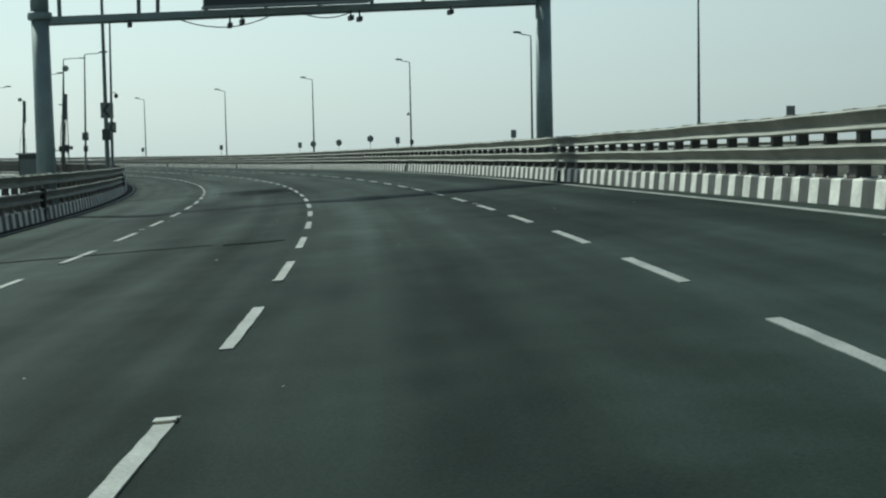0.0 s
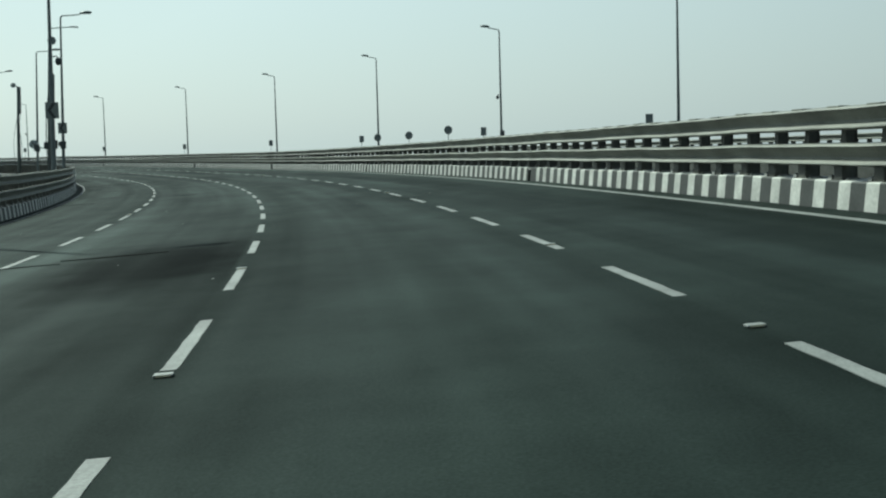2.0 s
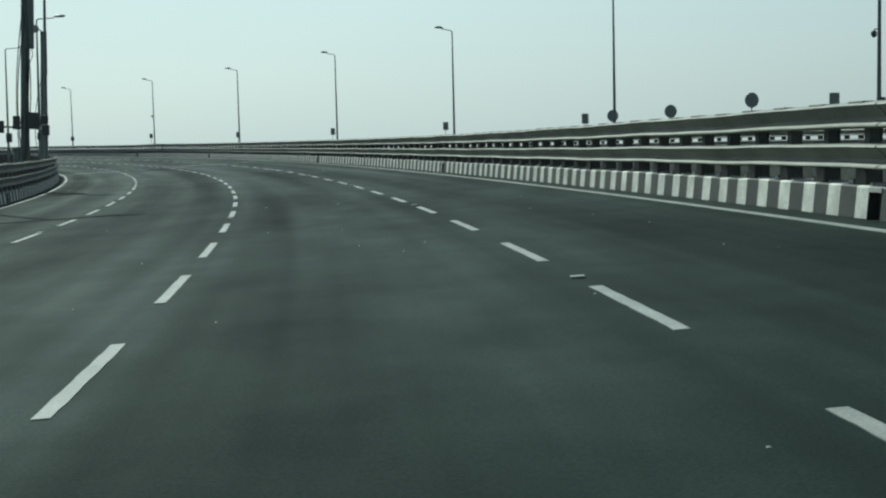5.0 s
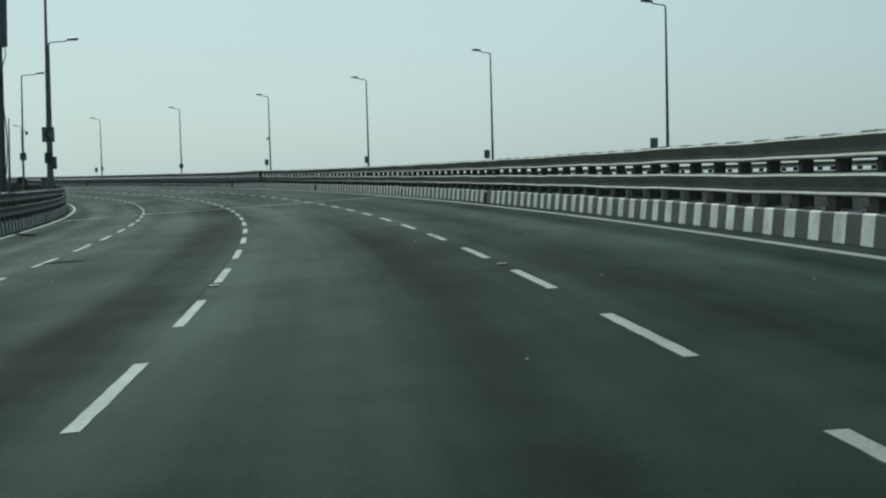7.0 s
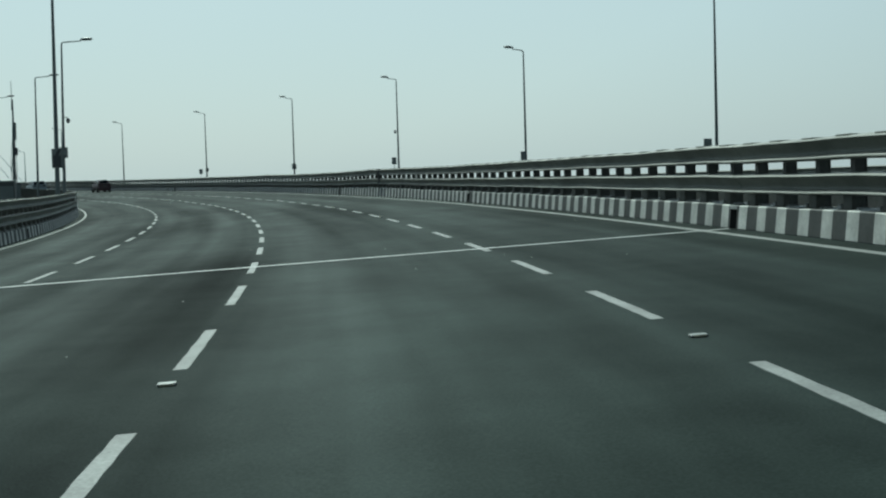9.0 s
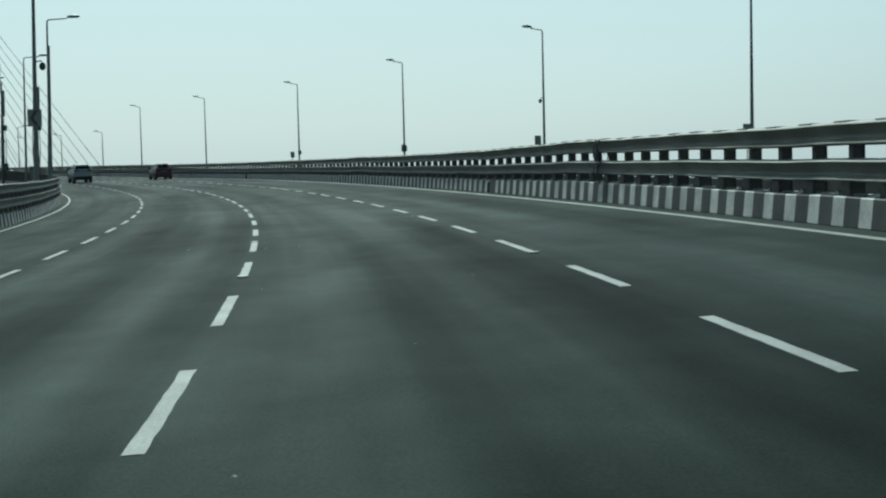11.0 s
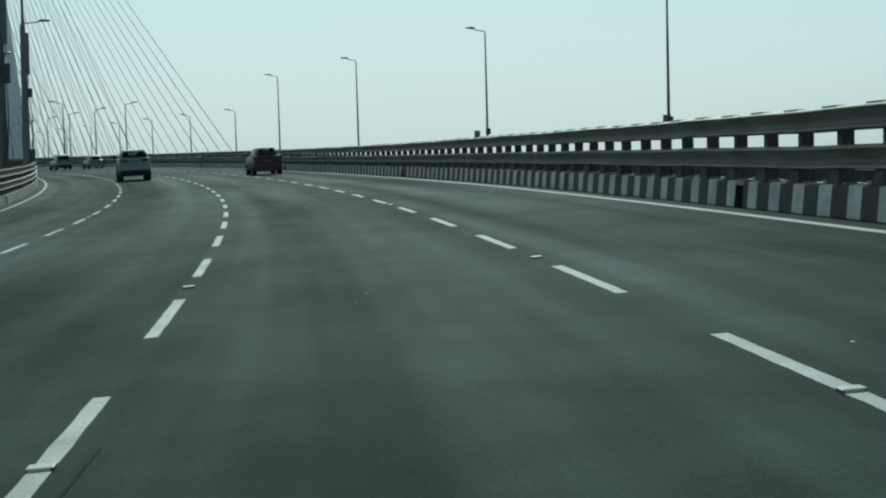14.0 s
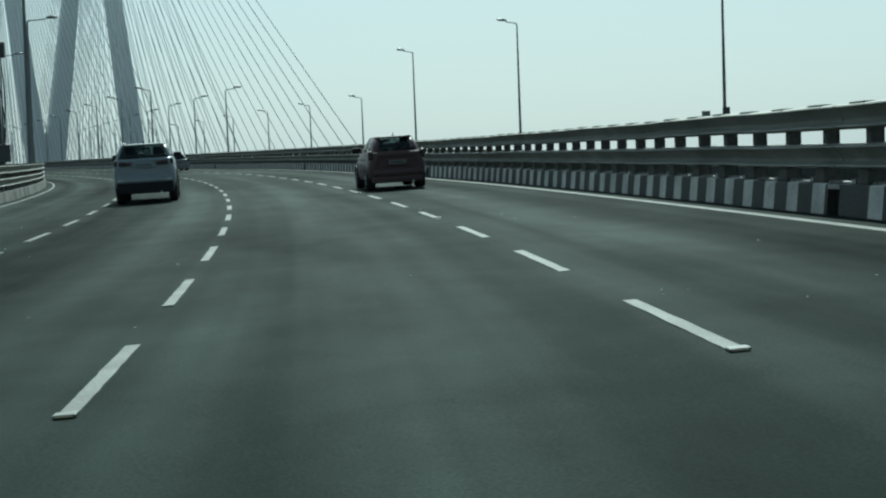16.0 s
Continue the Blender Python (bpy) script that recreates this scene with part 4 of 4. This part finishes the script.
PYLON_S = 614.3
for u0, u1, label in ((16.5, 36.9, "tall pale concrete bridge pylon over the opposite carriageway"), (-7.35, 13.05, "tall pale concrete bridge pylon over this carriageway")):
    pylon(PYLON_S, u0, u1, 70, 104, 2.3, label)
    fan = thing("stay_cables", stand(PYLON_S, (u0 + u1) / 2, 0, 0), "fan of pale stay cables from the pylon to the deck edges", "stay cables", "stay cable fans")
    inv = fan.matrix_world.inverted()
    for side, u in ((-1, u0 + 1.4), (1, u1 - 3.4)):
        for way in (-1, 1):
            for i in range(30):
                foot = place(PYLON_S + way * (14 + 5.43 * i), u, 0.6)
                head = place(PYLON_S + way * 1.2, (u0 + u1) / 2 + 2.3 + side * 0.9, 62 + 1.32 * i, 0)
                bm = bmesh.new()
                tube(bm, [inv @ foot, inv @ head], 0.065, 6)
                part("cable", bm, M_CABLE, fan)
for i in range(9):
    s = 440.5 + 21.7 * i
    lamp(-1, 8.0 - base_level(s), 1.4, "slim street lamp on the far edge of the cable-stayed deck", "bridge street lamps", stand(s, 33.1, base_level(s), 0), paint=M_HAZEPOLE)
    s = 448.0 + 21.7 * i
    lamp(1, 8.6 - bank_at(s) * -12.6, 1.4, "slim street lamp on the outer edge of the cable-stayed deck", "bridge street lamps", stand(s, -12.6), paint=M_HAZEPOLE)
    s = 426.0 + 19.5 * i
    z = base_level(s) - FAR_BANK * 20
    lamp(1, 8.5 - z, 1.5, "slim street lamp on the inner edge of the opposite deck", "inner bridge street lamps", stand(s, 12.0 + 0.04 * (s - 426), z, 0), paint=M_HAZEPOLE)
    s = 431.0 + 20.0 * i
    lamp(-1, 8.7, 1.4, "slim street lamp on the inner edge of the cable-stayed deck", "inner bridge street lamps", stand(s, 4.75), paint=M_HAZEPOLE)


# ---- cars
def car_paint(name, color, coat=0.25, gloss=0.5):
    m = mat(name, color, 0.42, 0.1, 0.03, 200, 0.05, 1.0, coat=coat, gloss=gloss)
    return m


# white body paint darkened to the blue-grey of its shaded tail
M_SUV = car_paint("shaded_white_paint", (0.235, 0.275, 0.295))
M_RED = car_paint("maroon_car_paint", (0.090, 0.060, 0.062), 0.06, 0.2)
M_SILVER = car_paint("silver_car_paint", (0.20, 0.215, 0.22))
M_TYRE = mat("tyre_rubber", (0.02, 0.02, 0.02), 0.85, 0, 0.2, 60)
M_RIM = mat("wheel_alloy", (0.4, 0.41, 0.42), 0.35, 0.8)
M_TRIM = mat("black_trim", (0.020, 0.021, 0.023), 0.7, gloss=0.2)
M_TAIL = mat("tail_lamp_red", (0.028, 0.010, 0.011), 0.25, coat=0.5)
M_PLATE = mat("number_plate", (0.17, 0.17, 0.165), 0.5)
# the SUV's plate, with the tail's shade put into its colour
M_DARKPLATE = mat("shaded_number_plate", (0.17, 0.20, 0.215), 0.5)
# roof paint with the sun's brightness put into its colour
M_LITROOF = car_paint("sunlit_roof_paint", (0.45, 0.47, 0.48))


def glass_material(name, dark):
    m = bpy.data.materials.new(name)
    m.use_nodes = True
    n, l = m.node_tree.nodes, m.node_tree.links
    b = n["Principled BSDF"]
    b.inputs["Base Color"].default_value = (0.02, 0.025, 0.025, 1)
    b.inputs["Roughness"].default_value = 0.06
    b.inputs["Specular IOR Level"].default_value = 0.5
    clear = n.new("ShaderNodeBsdfTransparent")
    clear.inputs[0].default_value = (0.72, 0.78, 0.78, 1)
    mix = n.new("ShaderNodeMixShader")
    mix.inputs[0].default_value = dark
    l.new(clear.outputs[0], mix.inputs[1])
    l.new(b.outputs[0], mix.inputs[2])
    l.new(mix.outputs[0], n["Material Output"].inputs[0])
    return m


M_GLASS = glass_material("tinted_car_glass", 0.72)
M_REARGLASS = glass_material("rear_car_glass", 0.42)
M_CLEARGLASS = glass_material("windscreen_glass", 0.12)


def section(y, w, z0, z1, lean):
    """A cross-section of a car's lower body: tucked in below, fullest at mid height, curving in to the window line."""
    h = z1 - z0
    half = [(w - 0.16, z0), (w - 0.075, z0 + 0.02), (w - 0.025, z0 + 0.14 * h)]
    for f in (0.32, 0.5, 0.62, 0.74, 0.84, 0.92, 0.97):
        half.append((w - lean * max(0.0, (f - 0.42) / 0.58) ** 1.8, z0 + f * h))
    half.append((w - lean - 0.03, z1))
    return [(x, y, z) for x, z in half] + [(-x, y, z) for x, z in half[::-1]]


def loft(rings):
    bm = bmesh.new()
    vs = [[bm.verts.new(p) for p in r] for r in rings]
    k = len(vs[0])
    for a, b in zip(vs, vs[1:]):
        for j in range(k):
            bm.faces.new((a[j], a[(j + 1) % k], b[(j + 1) % k], b[j])).smooth = True
    bm.faces.new(vs[0][::-1])
    bm.faces.new(vs[-1])
    bmesh.ops.recalc_face_normals(bm, faces=bm.faces)
    return bm


def cabin_ring(z, w, back, front, corner):
    """A plan ring of the cabin with rounded corners; each step is tagged with the pane or pillar that it belongs to."""
    pts, tags = [], []

    def run(points, tag):
        for p in points:
            pts.append((p[0], p[1], z))
            tags.append(tag)
    w2 = w - corner
    run([(-w2 + 2 * w2 * k / 8, back - 0.05 * math.sin(math.pi * k / 8)) for k in range(8)], "rear")
    run([(w2 + corner * math.sin(k * math.pi / 8), back + corner - corner * math.cos(k * math.pi / 8)) for k in range(4)], "pillar")
    length = front - back - 2 * corner
    side_tags = ["pillar", "side", "side", "side", "pillar_mid", "side", "side", "side", "pillar"]
    cuts = [0.0, 0.10, 0.22, 0.36, 0.50, 0.54, 0.70, 0.85, 0.97]
    for c, tag in zip(cuts, side_tags):
        run([(w, back + corner + length * c)], tag)
    run([(w2 + corner * math.cos(k * math.pi / 8), front - corner + corner * math.sin(k * math.pi / 8)) for k in range(4)], "pillar")
    run([(w2 - 2 * w2 * k / 8, front + 0.06 * math.sin(math.pi * k / 8)) for k in range(8)], "front")
    run([(-w2 - corner * math.sin(k * math.pi / 8), front - corner + corner * math.cos(k * math.pi / 8)) for k in range(4)], "pillar")
    for c, tag in zip([1.0] + cuts[::-1][:-1], side_tags):
        run([(-w, back + corner + length * c)], tag)
    run([(-w2 - corner * math.cos(k * math.pi / 8), back + corner - corner * math.sin(k * math.pi / 8)) for k in range(4)], "pillar")
    return pts, tags


def shell(rings, tags, want, bands, thick):
    """The faces of a stack of rings whose tag and band are wanted, given a thickness."""
    bm = bmesh.new()
    k = len(tags)
    vs = [[bm.verts.new(p) for p in r] for r in rings]
    for i in bands:
        for j in range(k):
            if tags[j] in want:
                bm.faces.new((vs[i][j], vs[i][(j + 1) % k], vs[i + 1][(j + 1) % k], vs[i + 1][j])).smooth = True
    bmesh.ops.delete(bm, geom=[v for v in bm.verts if not v.link_faces], context="VERTS")
    bmesh.ops.recalc_face_normals(bm, faces=bm.faces)
    bmesh.ops.solidify(bm, geom=bm.faces[:], thickness=thick)
    return bm


def car(name, m, label, paint, length, half, height, belt, clearance, wheel, suv, glass_top, lamp_z, plate_z, category="car"):
    """A closed car, its tail at y = 0 and its nose ahead (+y); belt: height of the window line."""
    t = thing(name, m, label, category)
    w = half
    zb = clearance + (0.24 if suv else 0.06)
    wl, wt = (w * 0.915, w * 0.735) if suv else (w * 0.83, w * 0.64)
    lean = w - wl - 0.02
    tail = ((0.05, 0.72, 0.14), (0.0, 0.82, 0.09), (-0.01, 0.88, 0.05), (0.05, 0.945, 0.01), (0.14, 0.98, 0.0)) if suv else \
           ((0.06, 0.64, 0.20), (0.0, 0.74, 0.13), (-0.01, 0.81, 0.08), (0.05, 0.89, 0.03), (0.16, 0.95, 0.0), (0.34, 0.985, 0.0))
    body = [section(y, w * k, zb - 0.02 + drop * 0.2, belt - drop, lean) for y, k, drop in tail]
    body += [section(0.6, w, clearance, belt + 0.01, lean), section(length * 0.5, w * 0.99, clearance, belt - 0.01, lean),
             section(length * 0.70, w * 0.985, clearance, belt - 0.05, lean), section(length * 0.86, w * 0.96, clearance, belt - 0.13, lean),
             section(length * 0.95, w * 0.88, clearance + 0.03, belt - 0.22, lean), section(length * 0.99, w * 0.76, clearance + 0.08, belt - 0.34, lean), section(length, w * 0.66, clearance + 0.12, belt - 0.40, lean)]
    hull = part("body", loft(body), paint, t)
    # cabin
    rake = 0.26 if suv else 0.40
    back_low, back_top = 0.10, 0.10 + rake
    front_low, front_top = length * 0.71, length * 0.50
    levels = []
    for f in (0.0, 0.1, 0.4, 0.7, 1.0):
        z = belt - 0.04 + (glass_top - belt + 0.04) * f
        e = f ** 1.25
        levels.append(cabin_ring(z, wl + (wt - wl) * e, back_low + (back_top - back_low) * e, front_low + (front_top - front_low) * f, 0.10 if suv else 0.17))
    tags = levels[0][1]
    rings = [r for r, _ in levels]
    part("cabin_frame", shell(rings, tags, ("pillar", "pillar_mid"), range(4), 0.05), paint, t)
    part("sill_band", shell(rings, tags, ("rear", "side", "front"), range(1), 0.03), paint, t)
    rear = part("rear_window", shell(rings, tags, ("rear",), range(1, 4), 0.012), M_REARGLASS, t, "dark tinted rear window")
    part("side_windows", shell(rings, tags, ("side",), range(1, 4), 0.012), M_GLASS, t)
    part("windscreen", shell(rings, tags, ("front",), range(1, 4), 0.012), M_CLEARGLASS, t)
    roof = [rings[-1]]
    rise = height - glass_top
    for f, pull in ((0.30, 0.015), (0.62, 0.07), (0.86, 0.17), (1.0, 0.33)):
        r, _ = cabin_ring(glass_top + rise * f, wt - pull * 0.9, back_top - (0.05 if f < 0.5 else 0.02) + pull * 1.6, front_top + 0.02 - pull * 2.2, 0.10 if suv else 0.17)
        roof.append(r)
    top = part("roof", loft(roof), M_LITROOF if suv else paint, t)
    bm = bmesh.new()
    box(bm, -wt * 0.86, wt * 0.86, back_top - 0.17, back_top + 0.05, glass_top - 0.01, glass_top + 0.035, 0.016)
    spoil = part("spoiler", bm, paint, t)
    bm = bmesh.new()
    box(bm, -0.16, 0.16, back_top - 0.18, back_top - 0.16, glass_top + 0.004, glass_top + 0.022, 0.004)
    part("brake_lamp", bm, M_TAIL, spoil)
    bm = bmesh.new()
    tube(bm, [(0.02, back_top + 0.30, height - 0.03), (0.02, back_top + 0.16, height + 0.09)], [0.02, 0.008], 6)
    part("antenna", bm, M_TRIM, t)
    if suv:
        for side in (-1, 1):
            bm = bmesh.new()
            x = side * (wt - 0.10)
            tube(bm, [(x, back_top + 0.12, height - 0.05), (x, back_top + 0.25, height + 0.02), (x, front_top - 0.3, height + 0.02), (x, front_top - 0.15, height - 0.05)], 0.02, 8)
            part("roof_rail", bm, M_RIM, top)
    bm = bmesh.new()
    tube(bm, [(-0.02, back_low - 0.05, belt + 0.02), (0.3, back_low + 0.0, belt + 0.13)], 0.012, 6)
    part("wiper", bm, M_TRIM, rear)
    for side in (-1, 1):
        bm = bmesh.new()
        x0, x1 = sorted((side * (w - 0.09), side * (w + 0.17)))
        box(bm, x0, x1, front_low - 0.62, front_low - 0.46, belt - 0.02, belt + 0.15, 0.05)
        part("door_mirror", bm, M_TRIM, t)
        bm = bmesh.new()
        for y in (length * 0.235, length * 0.43, length * 0.66):
            box(bm, side * (w - 0.004) - 0.008, side * (w - 0.004) + 0.008, y - 0.006, y + 0.006, clearance + 0.25, clearance + 0.6 * (belt - clearance))
        part("door_seam", bm, M_TRIM, hull)
        bm = bmesh.new()
        for y in (length * 0.28, length * 0.47):
            box(bm, side * (w - 0.02) - 0.02, side * (w - 0.02) + 0.02, y, y + 0.18, belt - 0.24, belt - 0.205, 0.008)
        part("door_handle", bm, paint, hull)
    # seats seen through the panes
    for row, y in enumerate((length * 0.27, length * 0.46)):
        for x in (-w * 0.46, w * 0.46):
            bm = bmesh.new()
            box(bm, x - 0.27, x + 0.27, y - 0.06, y + 0.08, belt - 0.5, belt + 0.09, 0.05)
            box(bm, x - 0.17, x + 0.17, y - 0.05, y + 0.05, belt + 0.10, belt + (0.34 if row == 0 else 0.26), 0.04)
            part("seat", bm, M_TRIM, t)
    bm = bmesh.new()
    box(bm, -w * 0.8, w * 0.8, 0.25, length * 0.24, belt - 0.12, belt - 0.02, 0.02)
    part("parcel_shelf", bm, M_TRIM, t)
    bm = bmesh.new()
    box(bm, -w * 0.82, w * 0.82, length * 0.52, length * 0.70, belt - 0.3, belt - 0.02, 0.04)
    part("dashboard", bm, M_TRIM, t)
    bm = bmesh.new()
    box(bm, -0.12, 0.12, front_top + 0.05, front_top + 0.09, glass_top - 0.12, glass_top - 0.05, 0.02)
    part("rear_view_mirror", bm, M_TRIM, t)
    # tail: lamps, bumper, plate, underbody
    for side in (-1, 1):
        bm = bmesh.new()
        lw, lh = (0.52, 0.19) if suv else (0.13, 0.26)
        x0, x1 = sorted((side * (w * 0.95 - lw), side * w * 0.95))
        box(bm, x0, x1, -0.018 if suv else 0.02, 0.18 if suv else 0.24, lamp_z - lh / 2, lamp_z + lh / 2, 0.035)
        if suv:
            # the lamp tapers and drops a little towards the middle of the tailgate
            for v in bm.verts:
                f = min(max((w * 0.95 - abs(v.co.x)) / lw, 0), 1)
                v.co.z = lamp_z + (v.co.z - lamp_z) * (1 - 0.55 * f) - 0.035 * f
                v.co.y += 0.045 * (1 - f) ** 3 - 0.012
        lampo = part("tail_lamp", bm, M_TAIL, t)
        bm = bmesh.new()
        if suv:
            box(bm, x0 + 0.12, x1 - 0.12, -0.027, 0.03, lamp_z - 0.03, lamp_z - 0.012, 0.004)
        else:
            box(bm, x0 + 0.03, x1 - 0.03, 0.012, 0.03, lamp_z - lh * 0.12, lamp_z + lh * 0.12, 0.006)
        part("lamp_strip", bm, M_TRIM, lampo)
        bm = bmesh.new()
        x0, x1 = sorted((side * w * 0.70, side * w * 0.87))
        box(bm, x0, x1, -0.072, 0.02, zb + 0.085, zb + (0.135 if suv else 0.115), 0.012)
        part("reflector", bm, M_WHITE if suv else M_TAIL, t)
    bm = bmesh.new()
    bw = w * (0.90 if suv else 0.84)
    box(bm, -bw, bw, -0.05, 0.3, zb + 0.03, zb + (0.22 if suv else 0.30), 0.06 if suv else 0.11)
    bump = part("rear_bumper", bm, paint, t)
    if suv:
        bm = bmesh.new()
        box(bm, -w * 0.86, w * 0.86, -0.056, -0.03, zb + 0.10, zb + 0.125, 0.006)
        part("chrome_strip", bm, M_RIM, bump)
    bm = bmesh.new()
    box(bm, -bw, bw, -0.03, 0.35, clearance - 0.06, zb + 0.07, 0.05)
    part("bumper_skirt", bm, M_TRIM if suv else paint, t)
    bm = bmesh.new()
    box(bm, -0.30, 0.30, -0.03, 0.02, plate_z - 0.09, plate_z + 0.09, 0.02)
    part("plate_recess", bm, paint, t)
    bm = bmesh.new()
    box(bm, -0.25, 0.25, -0.038, 0.0, plate_z - 0.055, plate_z + 0.055, 0.008)
    plate = part("number_plate", bm, M_DARKPLATE if suv else M_PLATE, t)
    bm = bmesh.new()
    for i in range(7):
        x = -0.2 + i * 0.058
        box(bm, x, x + 0.036, -0.042, -0.036, plate_z - 0.025, plate_z + 0.025)
    part("plate_bars", bm, M_POLE if suv else M_TRIM, plate)
    bm = bmesh.new()
    box(bm, -w * 0.8, w * 0.8, 0.3, length - 0.4, clearance - 0.05, clearance + 0.08)
    part("underbody", bm, M_TRIM, t)
    bm = bmesh.new()
    tube(bm, [(w * 0.5, -0.04, clearance - 0.04), (w * 0.5, 0.4, clearance - 0.04)], 0.03, 10)
    part("exhaust", bm, M_RIM, t)
    for y in (length * 0.2, length * 0.81):
        for side in (-1, 1):
            x = side * (w - 0.135)
            bm = bmesh.new()
            bmesh.ops.create_cone(bm, cap_ends=True, segments=24, radius1=wheel * 1.13, radius2=wheel * 1.13, depth=0.24, matrix=Matrix.Translation((side * (w - 0.118), y, wheel + 0.02)) @ Matrix.Rotation(math.pi / 2, 4, "Y"))
            bmesh.ops.delete(bm, geom=[v for v in bm.verts if v.co.z < wheel - 0.02], context="VERTS")
            bmesh.ops.solidify(bm, geom=bm.faces[:], thickness=0.02)
            part("wheel_arch", bm, M_TRIM, hull)
            bm = bmesh.new()
            prof = [(wheel * 0.62, -0.12), (wheel * 0.93, -0.135), (wheel, -0.10), (wheel, 0.10), (wheel * 0.93, 0.135), (wheel * 0.62, 0.12)]
            rr = [[bm.verts.new((x + b, y + a * math.cos(q * math.tau / 24), wheel + a * math.sin(q * math.tau / 24))) for a, b in prof] for q in range(24)]
            for q in range(24):
                p, r = rr[q], rr[(q + 1) % 24]
                for k in range(5):
                    bm.faces.new((p[k], p[k + 1], r[k + 1], r[k])).smooth = True
            bmesh.ops.recalc_face_normals(bm, faces=bm.faces)
            tyre = part("wheel", bm, M_TYRE, t)
            bm = bmesh.new()
            bmesh.ops.create_cone(bm, cap_ends=True, segments=20, radius1=wheel * 0.62, radius2=wheel * 0.62, depth=0.2, matrix=Matrix.Translation((x, y, wheel)) @ Matrix.Rotation(math.pi / 2, 4, "Y"))
            for k in range(5):
                box(bm, -0.02, 0.02, -0.03, 0.03, 0.06, wheel * 0.6, 0, Matrix.Translation((x + side * 0.12, y, wheel)) @ Matrix.Rotation(k * math.tau / 5, 4, "X"))
            part("rim", bm, M_RIM, tyre)
    return t


def on_road(s, u):
    return tilt(s, u, 0.006)


car("suv", on_road(324.0, -6.1), "white tall sport utility car with dark rear window", M_SUV, 4.8, 0.935, 1.83, 1.37, 0.36, 0.41, True, 1.77, 1.235, 1.17)
car("hatchback", on_road(320.7, 1.22), "maroon five-door hatchback car with a pale number plate", M_RED, 4.0, 0.875, 1.57, 1.12, 0.27, 0.33, False, 1.52, 1.02, 0.80)
car("sedan", on_road(398.0, 0.9), "silver small car far ahead on the bend", M_SILVER, 4.1, 0.87, 1.5, 1.0, 0.22, 0.31, False, 1.40, 0.88, 0.72)
car("van", on_road(400.0, -2.3), "silver people carrier far ahead on the bend", M_SILVER, 4.5, 0.92, 1.75, 1.12, 0.28, 0.33, True, 1.64, 1.0, 0.9)
